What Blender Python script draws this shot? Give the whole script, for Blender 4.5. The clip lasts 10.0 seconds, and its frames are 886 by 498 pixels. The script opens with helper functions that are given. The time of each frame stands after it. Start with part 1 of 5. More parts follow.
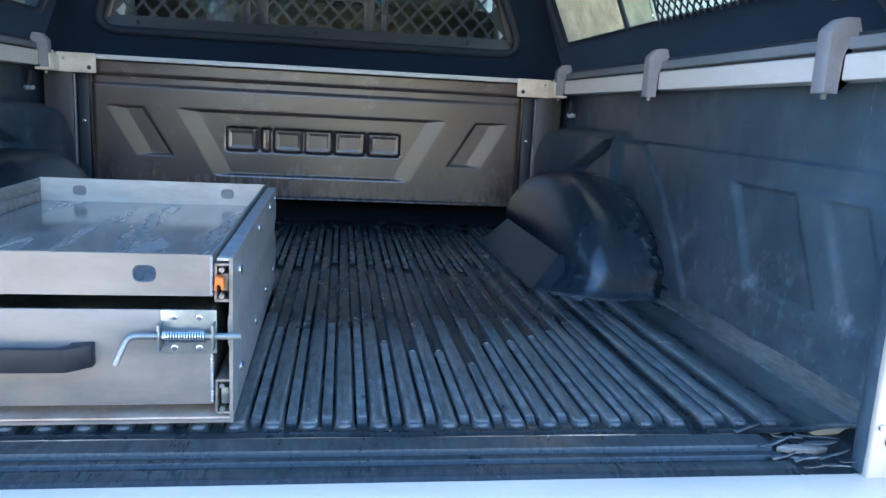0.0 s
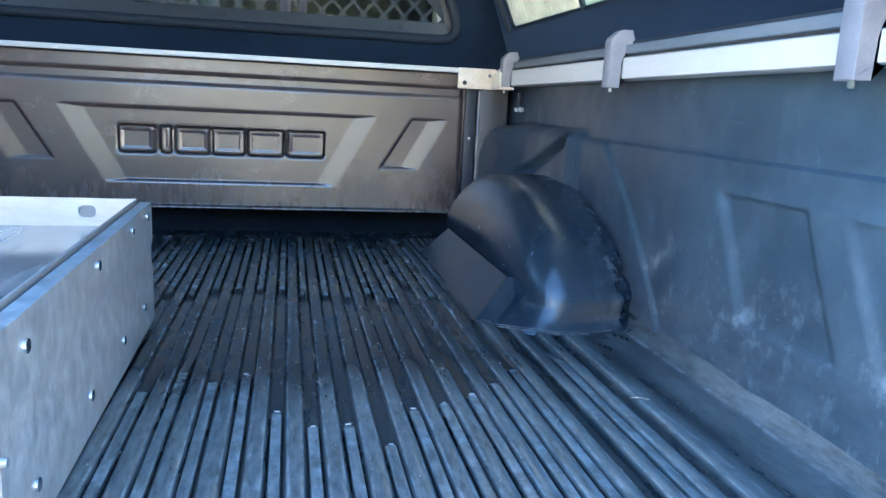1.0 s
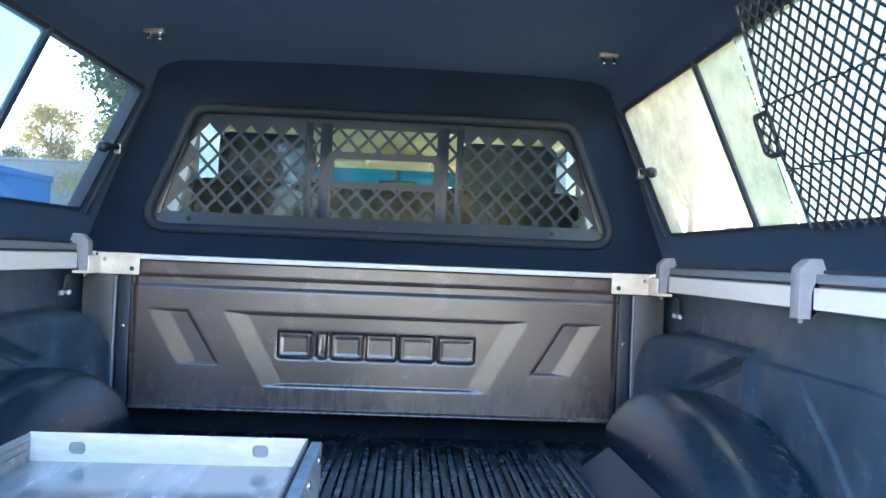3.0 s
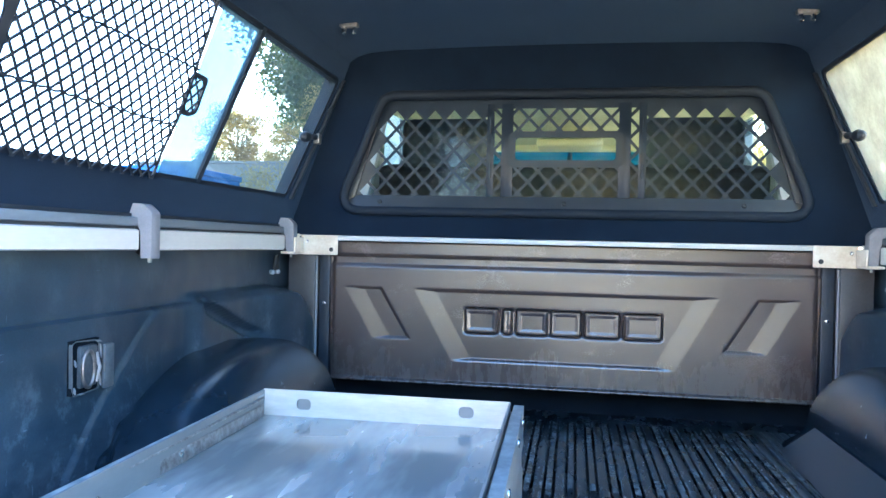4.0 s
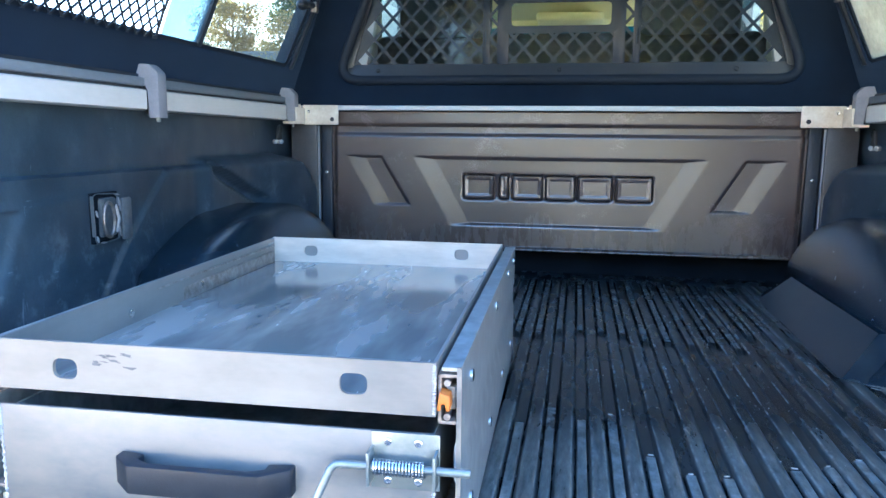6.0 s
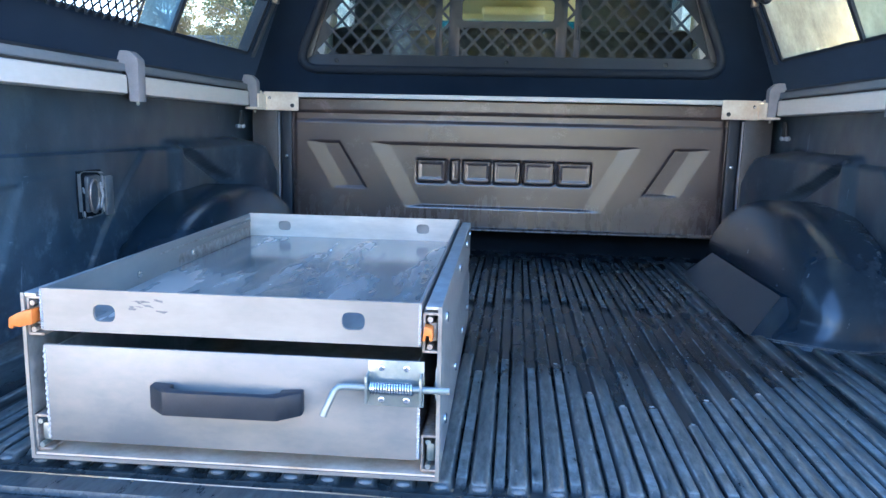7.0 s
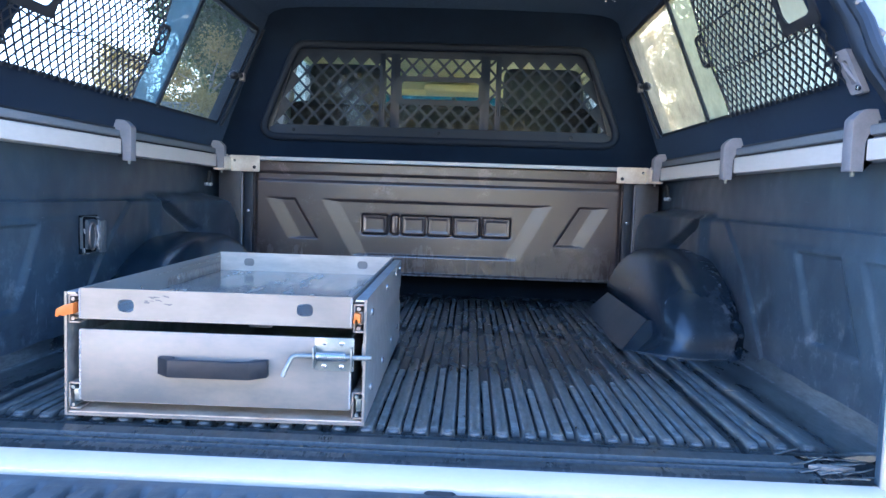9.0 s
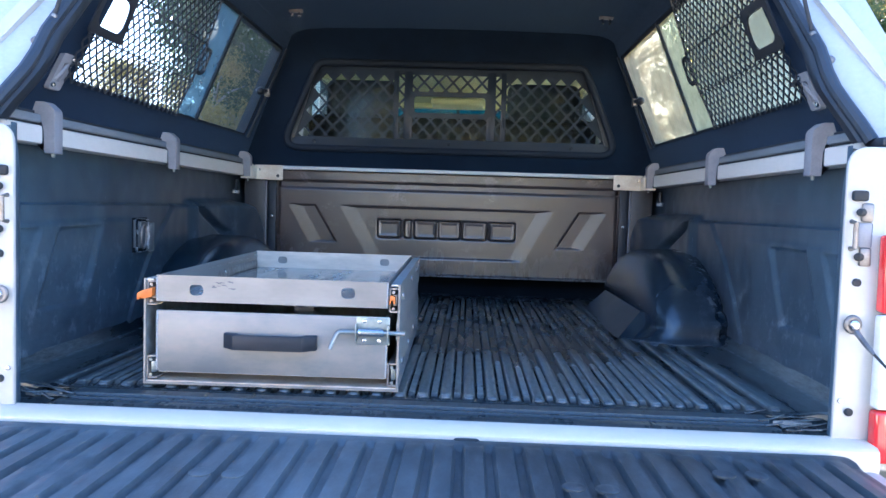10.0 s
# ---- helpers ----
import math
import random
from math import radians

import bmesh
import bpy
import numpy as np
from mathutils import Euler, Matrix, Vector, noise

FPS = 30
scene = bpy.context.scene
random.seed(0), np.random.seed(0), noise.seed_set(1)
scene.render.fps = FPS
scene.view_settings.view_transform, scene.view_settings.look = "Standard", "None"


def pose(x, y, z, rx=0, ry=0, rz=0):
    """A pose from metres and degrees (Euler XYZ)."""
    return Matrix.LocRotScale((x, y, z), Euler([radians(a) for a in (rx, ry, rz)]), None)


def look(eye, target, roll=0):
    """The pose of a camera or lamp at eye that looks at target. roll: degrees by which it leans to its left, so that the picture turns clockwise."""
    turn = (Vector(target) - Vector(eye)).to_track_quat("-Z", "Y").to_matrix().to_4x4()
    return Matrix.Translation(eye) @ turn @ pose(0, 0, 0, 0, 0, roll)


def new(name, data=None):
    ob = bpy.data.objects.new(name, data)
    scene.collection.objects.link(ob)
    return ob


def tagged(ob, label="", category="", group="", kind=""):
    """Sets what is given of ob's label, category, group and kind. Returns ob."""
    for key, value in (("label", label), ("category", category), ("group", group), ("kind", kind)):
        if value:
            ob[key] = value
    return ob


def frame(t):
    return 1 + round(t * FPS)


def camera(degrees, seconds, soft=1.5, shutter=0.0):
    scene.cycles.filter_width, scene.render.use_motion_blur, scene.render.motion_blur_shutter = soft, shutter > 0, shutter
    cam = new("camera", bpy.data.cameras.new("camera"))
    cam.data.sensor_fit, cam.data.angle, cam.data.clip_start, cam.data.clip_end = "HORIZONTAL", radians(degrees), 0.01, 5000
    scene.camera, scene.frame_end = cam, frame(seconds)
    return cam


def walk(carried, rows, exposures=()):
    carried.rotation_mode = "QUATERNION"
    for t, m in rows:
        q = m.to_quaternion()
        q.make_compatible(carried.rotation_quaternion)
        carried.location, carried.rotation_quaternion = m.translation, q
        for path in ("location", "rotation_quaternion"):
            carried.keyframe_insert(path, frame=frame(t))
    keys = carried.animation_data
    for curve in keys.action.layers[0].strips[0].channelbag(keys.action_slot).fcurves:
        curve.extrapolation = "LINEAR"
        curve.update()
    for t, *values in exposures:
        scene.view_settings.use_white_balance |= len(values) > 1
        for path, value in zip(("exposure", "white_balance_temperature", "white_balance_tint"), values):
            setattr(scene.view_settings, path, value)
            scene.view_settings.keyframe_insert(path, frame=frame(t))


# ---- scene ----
cam = camera(61.9, 10.0)
EXPOSURE = [(0.0, 3.7, 4850, 7), (0.5, 4.13, 4830, 7), (1.0, 4.6, 4810, 6), (2.5, 4.8, 4730, 9), (4.5, 4.65, 4740, 7), (5.5, 4.38, 4760, 7), (7.5, 4.1, 4700, 11), (9.0, 3.94, 4715, 14), (10.0, 3.66, 4740, 13)]
PATH = [
    (0, (0.083, -0.767, 0.359), (0.361, 1.178, -0.016), 3.0),
    (0.5, (0.161, -0.622, 0.37), (0.513, 1.31, -0.006), 3.0),
    (1, (0.167, -0.497, 0.361), (0.576, 1.422, -0.024), 2.9),
    (1.5, (0.158, -0.41, 0.388), (0.634, 1.508, 0.077), 3.3),
    (2, (0.151, -0.4, 0.442), (0.628, 1.537, 0.303), 3.5),
    (2.5, (0.13, -0.414, 0.465), (0.479, 1.555, 0.439), 3.0),
    (3, (0.082, -0.43, 0.477), (0.166, 1.568, 0.503), 2.4),
    (3.2, (0.064, -0.444, 0.478), (0.025, 1.555, 0.512), 2.2),
    (4.3, (0.026, -0.466, 0.425), (-0.371, 1.493, 0.358), 1.2),
    (4.5, (0.027, -0.471, 0.416), (-0.387, 1.482, 0.303), 1.3),
    (5, (0.04, -0.484, 0.403), (-0.384, 1.458, 0.185), 1.4),
    (5.5, (0.056, -0.51, 0.39), (-0.349, 1.428, 0.111), 1.4),
    (5.7, (0.056, -0.518, 0.38), (-0.33, 1.423, 0.091), 1.0),
    (7, (0.038, -0.689, 0.369), (-0.149, 1.275, 0.041), 1.3),
    (7.5, (0.01, -0.79, 0.362), (-0.083, 1.186, 0.063), 1.9),
    (8, (0.03, -0.861, 0.368), (-0.024, 1.125, 0.137), 2.2),
    (8.5, (0.085, -0.947, 0.352), (0.026, 1.045, 0.187), 2.1),
    (9, (0.115, -1.035, 0.346), (0.047, 0.958, 0.2), 1.9),
    (9.5, (0.101, -1.119, 0.339), (0.039, 0.876, 0.208), 1.8),
    (10, (0.083, -1.236, 0.327), (0.017, 0.759, 0.211), 1.8),
]
walk(cam, [(t, look(eye, target, roll)) for t, eye, target, roll in PATH], EXPOSURE)

# ---- world and sun ----
SUN_DIR = Vector((0.03, 1.0, 0.45)).normalized()
world = bpy.data.worlds.new("sky_world")
world.use_nodes = True
scene.world = world
wn = world.node_tree.nodes
sky = wn.new("ShaderNodeTexSky")
sky.sky_type = "NISHITA"
sky.sun_disc = False
sky.sun_elevation = math.asin(SUN_DIR.z)
sky.sun_rotation = math.atan2(SUN_DIR.x, SUN_DIR.y)
sky.air_density, sky.dust_density, sky.ozone_density = 1.0, 1.5, 1.0
wn["Background"].inputs["Strength"].default_value = 0.085
world.node_tree.links.new(sky.outputs[0], wn["Background"].inputs["Color"])
sun_data = bpy.data.lights.new("sun", "SUN")
sun_data.energy, sun_data.angle, sun_data.color = 5.0, radians(0.53), (1.0, 0.87, 0.70)
sun = new("sun", sun_data)
sun.matrix_world = look(SUN_DIR * 40, (0, 0, 0))

# ---- materials ----


def node(tree, kind, **values):
    n = tree.nodes.new(kind)
    for key, value in values.items():
        n.inputs[key.replace("_", " ")].default_value = value
    return n


def pbr(name, low, high, rough=(0.5, 0.6), metal=0.0, scale=6.0, fine=180.0, bump=0.15, bump_dist=0.001, stretch=(1, 1, 1), coat=0.0, spec=0.5, contrast=(0.35, 0.65), detail=6.0, grain=0.3):
    """A surface whose colour and gloss wander between two states at a coarse and a fine scale, with a fine relief."""
    m = bpy.data.materials.new(name)
    m.use_nodes = True
    t = m.node_tree
    b = t.nodes["Principled BSDF"]
    pos = t.nodes.new("ShaderNodeTexCoord")
    mp = t.nodes.new("ShaderNodeMapping")
    mp.inputs["Scale"].default_value = stretch
    t.links.new(pos.outputs["Object"], mp.inputs["Vector"])
    n1 = node(t, "ShaderNodeTexNoise", Scale=scale, Detail=detail, Roughness=0.6)
    n2 = node(t, "ShaderNodeTexNoise", Scale=fine, Detail=3.0, Roughness=0.6)
    for n in (n1, n2):
        t.links.new(mp.outputs[0], n.inputs["Vector"])
    add = t.nodes.new("ShaderNodeMix")
    add.inputs[0].default_value = grain
    t.links.new(n1.outputs["Fac"], add.inputs[2])
    t.links.new(n2.outputs["Fac"], add.inputs[3])
    ramp = t.nodes.new("ShaderNodeMapRange")
    ramp.inputs["From Min"].default_value, ramp.inputs["From Max"].default_value = contrast
    t.links.new(add.outputs[0], ramp.inputs["Value"])
    mix = t.nodes.new("ShaderNodeMix")
    mix.data_type = "RGBA"
    mix.inputs[6].default_value, mix.inputs[7].default_value = (*low, 1), (*high, 1)
    t.links.new(ramp.outputs[0], mix.inputs[0])
    t.links.new(mix.outputs[2], b.inputs["Base Color"])
    r = t.nodes.new("ShaderNodeMapRange")
    r.inputs["To Min"].default_value, r.inputs["To Max"].default_value = rough
    t.links.new(ramp.outputs[0], r.inputs["Value"])
    t.links.new(r.outputs[0], b.inputs["Roughness"])
    b.inputs["Metallic"].default_value, b.inputs["Coat Weight"].default_value = metal, coat
    b.inputs["Specular IOR Level"].default_value = spec
    if bump:
        bp = node(t, "ShaderNodeBump", Strength=bump, Distance=bump_dist)
        t.links.new(n2.outputs["Fac"], bp.inputs["Height"])
        t.links.new(bp.outputs[0], b.inputs["Normal"])
    return m


def dusted(m, colour, axis, edge, width, scale, amount, stretch=(1, 1, 1), rough=0.8, ramp=(0.44, 0.72), tops=None):
    """Lays dry dust over a material, where a streaky noise and a worn edge along one axis leave it."""
    t = m.node_tree
    b = t.nodes["Principled BSDF"]
    pos = t.nodes.new("ShaderNodeTexCoord")
    mp = t.nodes.new("ShaderNodeMapping")
    mp.inputs["Scale"].default_value = stretch
    t.links.new(pos.outputs["Object"], mp.inputs["Vector"])
    n = node(t, "ShaderNodeTexNoise", Scale=scale, Detail=8.0, Roughness=0.7)
    t.links.new(mp.outputs[0], n.inputs["Vector"])
    sep = t.nodes.new("ShaderNodeSeparateXYZ")
    t.links.new(pos.outputs["Object"], sep.inputs[0])
    wob = node(t, "ShaderNodeTexNoise", Scale=9.0, Detail=2.0)
    wob.noise_dimensions = "1D"
    t.links.new(sep.outputs["X"], wob.inputs["W"])
    sh = t.nodes.new("ShaderNodeMath")
    sh.operation = "MULTIPLY_ADD"
    sh.inputs[1].default_value, sh.inputs[2].default_value = 0.22, -0.11
    t.links.new(wob.outputs["Fac"], sh.inputs[0])
    sub = t.nodes.new("ShaderNodeMath")
    sub.operation = "ADD"
    t.links.new(sep.outputs[axis], sub.inputs[0])
    t.links.new(sh.outputs[0], sub.inputs[1])
    e = t.nodes.new("ShaderNodeMapRange")
    e.inputs["From Min"].default_value, e.inputs["From Max"].default_value = edge + width, edge
    t.links.new(sub.outputs[0], e.inputs["Value"])
    c = t.nodes.new("ShaderNodeMapRange")
    c.inputs["From Min"].default_value, c.inputs["From Max"].default_value = ramp
    t.links.new(n.outputs["Fac"], c.inputs["Value"])
    f = t.nodes.new("ShaderNodeMath")
    f.operation = "MULTIPLY"
    t.links.new(e.outputs[0], f.inputs[0])
    t.links.new(c.outputs[0], f.inputs[1])
    g = t.nodes.new("ShaderNodeMath")
    g.operation = "MULTIPLY"
    g.inputs[1].default_value = amount
    t.links.new(f.outputs[0], g.inputs[0])
    if tops:
        h = t.nodes.new("ShaderNodeMapRange")
        h.inputs["From Min"].default_value, h.inputs["From Max"].default_value = tops
        h.inputs["To Min"].default_value = 0.15
        t.links.new(sep.outputs["Z"], h.inputs["Value"])
        up = t.nodes.new("ShaderNodeMath")
        up.operation = "MULTIPLY"
        t.links.new(g.outputs[0], up.inputs[0])
        t.links.new(h.outputs[0], up.inputs[1])
        g = up
    for socket, target in (("Base Color", (*colour, 1)), ("Roughness", rough)):
        old = b.inputs[socket].links[0].from_socket
        mx = t.nodes.new("ShaderNodeMix")
        i, j, k = 2, 3, 0
        if socket == "Base Color":
            mx.data_type = "RGBA"
            i, j, k = 6, 7, 2
        t.links.new(g.outputs[0], mx.inputs[0])
        t.links.new(old, mx.inputs[i])
        mx.inputs[j].default_value = target
        t.links.new(mx.outputs[k], b.inputs[socket])
    return m


def worn_edges(m, level, half, colour, scale, amount):
    """Pale wear along the shoulders of a moulded relief, broken up by a noise."""
    t = m.node_tree
    b = t.nodes["Principled BSDF"]
    pos = t.nodes.new("ShaderNodeTexCoord")
    sep = t.nodes.new("ShaderNodeSeparateXYZ")
    t.links.new(pos.outputs["Object"], sep.inputs[0])
    n = node(t, "ShaderNodeTexNoise", Scale=scale, Detail=5.0, Roughness=0.7)
    t.links.new(pos.outputs["Object"], n.inputs["Vector"])
    away = t.nodes.new("ShaderNodeMath")
    away.operation = "SUBTRACT"
    away.inputs[1].default_value = level
    t.links.new(sep.outputs["Z"], away.inputs[0])
    size = t.nodes.new("ShaderNodeMath")
    size.operation = "ABSOLUTE"
    t.links.new(away.outputs[0], size.inputs[0])
    band = t.nodes.new("ShaderNodeMapRange")
    band.inputs["From Min"].default_value, band.inputs["From Max"].default_value = half, half * 0.3
    t.links.new(size.outputs[0], band.inputs["Value"])
    broken = t.nodes.new("ShaderNodeMapRange")
    broken.inputs["From Min"].default_value, broken.inputs["From Max"].default_value = 0.42, 0.62
    broken.inputs["To Max"].default_value = amount
    t.links.new(n.outputs["Fac"], broken.inputs["Value"])
    f = t.nodes.new("ShaderNodeMath")
    f.operation = "MULTIPLY"
    t.links.new(band.outputs[0], f.inputs[0])
    t.links.new(broken.outputs[0], f.inputs[1])
    old = b.inputs["Base Color"].links[0].from_socket
    mx = t.nodes.new("ShaderNodeMix")
    mx.data_type = "RGBA"
    t.links.new(f.outputs[0], mx.inputs[0])
    t.links.new(old, mx.inputs[6])
    mx.inputs[7].default_value = (*colour, 1)
    t.links.new(mx.outputs[2], b.inputs["Base Color"])
    return m


def glass(name, tint, dust=0.05, dust_colour=(0.7, 0.7, 0.62), even=0.0, base=0.025, blur=0.0):
    """A thin pane: clear with a tint, a gloss that grows at grazing angles, and a film of dust."""
    m = bpy.data.materials.new(name)
    m.use_nodes = True
    t = m.node_tree
    t.nodes.remove(t.nodes["Principled BSDF"])
    out = t.nodes["Material Output"]
    clear = t.nodes.new("ShaderNodeBsdfTransparent")
    clear.inputs[0].default_value = (*tint, 1)
    if blur:
        haze = t.nodes.new("ShaderNodeBsdfRefraction")
        haze.inputs["Color"].default_value = (*tint, 1)
        haze.inputs["Roughness"].default_value, haze.inputs["IOR"].default_value = blur, 1.12
        sharp, clear = clear, t.nodes.new("ShaderNodeMixShader")
        clear.inputs[0].default_value = 0.85
        t.links.new(sharp.outputs[0], clear.inputs[1])
        t.links.new(haze.outputs[0], clear.inputs[2])
    gloss = t.nodes.new("ShaderNodeBsdfGlossy")
    gloss.inputs["Roughness"].default_value = 0.03
    lw = t.nodes.new("ShaderNodeLayerWeight")
    lw.inputs[0].default_value = 0.5
    power = t.nodes.new("ShaderNodeMath")
    power.operation = "POWER"
    power.inputs[1].default_value = 5.0
    t.links.new(lw.outputs["Facing"], power.inputs[0])
    fr = t.nodes.new("ShaderNodeMapRange")
    fr.inputs["To Min"].default_value, fr.inputs["To Max"].default_value = base, 1.0
    t.links.new(power.outputs[0], fr.inputs["Value"])
    mix = t.nodes.new("ShaderNodeMixShader")
    t.links.new(fr.outputs[0], mix.inputs[0])
    t.links.new(clear.outputs[0], mix.inputs[1])
    t.links.new(gloss.outputs[0], mix.inputs[2])
    film = t.nodes.new("ShaderNodeBsdfTranslucent")
    film.inputs[0].default_value = (*dust_colour, 1)
    pos = t.nodes.new("ShaderNodeTexCoord")
    n = node(t, "ShaderNodeTexNoise", Scale=14.0, Detail=8.0, Roughness=0.75)
    t.links.new(pos.outputs["Object"], n.inputs["Vector"])
    r = t.nodes.new("ShaderNodeMapRange")
    r.inputs["From Min"].default_value, r.inputs["From Max"].default_value = 0.35, 0.75
    r.inputs["To Min"].default_value, r.inputs["To Max"].default_value = dust * (0.4 + 0.4 * even), dust * (2 - 0.6 * even)
    t.links.new(n.outputs["Fac"], r.inputs["Value"])
    mix2 = t.nodes.new("ShaderNodeMixShader")
    t.links.new(r.outputs[0], mix2.inputs[0])
    t.links.new(mix.outputs[0], mix2.inputs[1])
    t.links.new(film.outputs[0], mix2.inputs[2])
    t.links.new(mix2.outputs[0], out.inputs["Surface"])
    return m


M_FLOOR = dusted(pbr("bed_liner_plastic", (0.0075, 0.0108, 0.0132), (0.0145, 0.0200, 0.0236), (0.25, 0.29), 0, 20, 300, 0.0, 0.0008, (1, 0.3, 1), contrast=(0.25, 0.75), detail=3.0, grain=0.1, spec=0.36),
                 (0.29, 0.305, 0.285), "Y", 0.34, 0.14, 150, 0.76, (1, 0.22, 1), 0.36, (0.26, 0.84), (-0.008, -0.0015))
dusted(M_FLOOR, (0.22, 0.25, 0.25), "X", 0.60, -0.24, 34, 0.62, (1, 0.30, 1), 0.34, (0.30, 0.80), (-0.008, -0.0015))
dusted(M_FLOOR, (0.42, 0.45, 0.45), "Y", 1.0, 0.3, 210, 0.60, (1, 0.5, 1), 0.5, (0.655, 0.69), (-0.008, -0.0015))
worn_edges(M_FLOOR, -0.0022, 0.0009, (0.30, 0.33, 0.335), 34, 0.55)
M_GATE = dusted(pbr("tailgate_liner_plastic", (0.026, 0.029, 0.031), (0.054, 0.059, 0.061), (0.44, 0.58), 0, 14, 260, 0.30, 0.0012, (1, 0.35, 1)),
                (0.30, 0.31, 0.32), "Y", 0.30, 0.05, 90, 0.14, (1, 0.3, 1))
dusted(M_GATE, (0.155, 0.172, 0.175), "X", -0.06, 0.22, 12, 0.60, (1, 0.5, 1), 0.6, (0.28, 0.66))
M_WALL = dusted(pbr("tub_liner_plastic", (0.013, 0.023, 0.034), (0.034, 0.052, 0.071), (0.30, 0.42), 0, 5, 320, 0.15, 0.0008),
                (0.22, 0.25, 0.275), "Z", 0.05, 0.17, 40, 0.30, (1, 0.45, 1.0), 0.46, (0.40, 0.76))
dusted(M_WALL, (0.22, 0.27, 0.32), "Z", 3.0, 0.5, 9, 0.15, (1, 1.2, 0.7), 0.6, (0.52, 0.72))
# dust towards the tail, paled and blued to carry the brighter daylight there
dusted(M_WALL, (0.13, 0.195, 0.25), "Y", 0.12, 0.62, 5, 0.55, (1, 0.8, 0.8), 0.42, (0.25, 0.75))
dusted(M_WALL, (0.30, 0.35, 0.40), "Z", 3.0, 0.5, 42, 0.55, (1, 1.3, 0.16), 0.5, (0.665, 0.70))
dusted(M_WALL, (0.30, 0.35, 0.40), "Z", 3.0, 0.5, 55, 0.50, (1, 0.14, 1.3), 0.5, (0.675, 0.71))
dusted(M_WALL, (0.34, 0.39, 0.43), "Z", 0.15, 0.12, 24, 0.36, (1, 0.8, 0.7), 0.5, (0.54, 0.67))
M_ARCH = pbr("arch_liner_plastic", (0.010, 0.017, 0.025), (0.018, 0.028, 0.039), (0.19, 0.27), 0, 9, 55, 0.35, 0.0012, spec=0.55)
dusted(M_ARCH, (0.16, 0.19, 0.22), "X", 0.735, -0.07, 40, 0.35, (1, 1, 1), 0.5, (0.46, 0.70))
dusted(M_ARCH, (0.30, 0.345, 0.38), "Z", 3.0, 0.5, 55, 0.45, (1, 1, 0.6), 0.5, (0.655, 0.70))
M_FACET = pbr("arch_foot_plastic", (0.012, 0.017, 0.023), (0.020, 0.027, 0.035), (0.34, 0.42), 0, 9, 300, 0.15, 0.0008)
# near-black that paints in the shade under the headboard and in the cut-out
M_DEEP_SHADE = pbr("deep_shade_black", (0.004, 0.006, 0.009), (0.009, 0.012, 0.016), (0.85, 0.95), 0, 9, 200, 0.1, spec=0.08)
M_POST = pbr("grey_post_paint", (0.034, 0.034, 0.034), (0.066, 0.064, 0.062), (0.35, 0.5), 0, 12, 200, 0.1)
M_BOARD = pbr("headboard_plastic", (0.054, 0.037, 0.029), (0.074, 0.052, 0.042), (0.23, 0.30), 0, 4, 330, 0.22, 0.0010, (1, 1, 1.6), spec=1.0, contrast=(0.2, 0.8), coat=0.5)
M_BOARD.node_tree.nodes["Principled BSDF"].inputs["Coat Roughness"].default_value = 0.30
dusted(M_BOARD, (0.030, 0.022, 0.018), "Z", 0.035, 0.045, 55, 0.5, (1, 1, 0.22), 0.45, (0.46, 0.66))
dusted(M_BOARD, (0.16, 0.12, 0.10), "Z", 3.0, 0.5, 5, 0.05, (1, 1, 0.5), 0.30, (0.45, 0.85))
M_FELT = pbr("canopy_felt", (0.0056, 0.0100, 0.0200), (0.0102, 0.0176, 0.032), (0.9, 1.0), 0, 9, 700, 0.5, 0.002, spec=0.1)
for socket, value in (("Sheen Weight", 0.17), ("Sheen Roughness", 0.45), ("Sheen Tint", (0.40, 0.62, 1.0, 1))):
    M_FELT.node_tree.nodes["Principled BSDF"].inputs[socket].default_value = value
M_RUBBER = pbr("matt_rubber", (0.007, 0.0105, 0.017), (0.013, 0.018, 0.027), (0.6, 0.75), 0, 12, 250, 0.2, spec=0.25)
M_TRIM = pbr("rubber_trim", (0.012, 0.016, 0.022), (0.025, 0.031, 0.040), (0.45, 0.6), 0, 12, 250, 0.2)
# body white, darkened to carry the shade on the pillars
M_WHITE = pbr("white_paint", (0.40, 0.385, 0.345), (0.48, 0.465, 0.415), (0.34, 0.48), 0, 3, 120, 0.03, 0.0005, coat=0.05, contrast=(0.2, 0.7))
# the same white, lightened and warmed for the daylight on the sill
M_SILL_LIT = pbr("white_paint_lit", (0.58, 0.505, 0.385), (0.69, 0.605, 0.47), (0.36, 0.5), 0, 5, 120, 0.03, 0.0005, coat=0.05, contrast=(0.25, 0.7))
# shell white, greyed and blued for the shade on the recessed rear flange
M_SHELL_SHADED = pbr("white_shell_shaded", (0.36, 0.385, 0.40), (0.47, 0.49, 0.50), (0.4, 0.55), 0, 3, 120, 0.08, 0.0008)
M_RAIL = pbr("white_rail_paint", (0.52, 0.51, 0.47), (0.62, 0.61, 0.57), (0.3, 0.42), 0, 4, 150, 0.04, 0.0005, (1, 0.3, 1))
M_CREAM = pbr("stained_bracket_paint", (0.56, 0.47, 0.34), (0.74, 0.68, 0.56), (0.35, 0.5), 0, 25, 150, 0.06, 0.0006)
M_GASKET = pbr("grey_gasket", (0.12, 0.14, 0.16), (0.18, 0.20, 0.22), (0.5, 0.65), 0, 10, 200, 0.1, 0.0008, (1, 0.3, 1))
M_CLAMP = pbr("grey_clamp_paint", (0.19, 0.19, 0.205), (0.26, 0.26, 0.275), (0.42, 0.55), 0, 20, 300, 0.12, 0.0006)
M_MOUNT = pbr("dull_cast_mount", (0.035, 0.045, 0.055), (0.10, 0.115, 0.125), (0.35, 0.5), 0.2, 45, 200, 0.2)
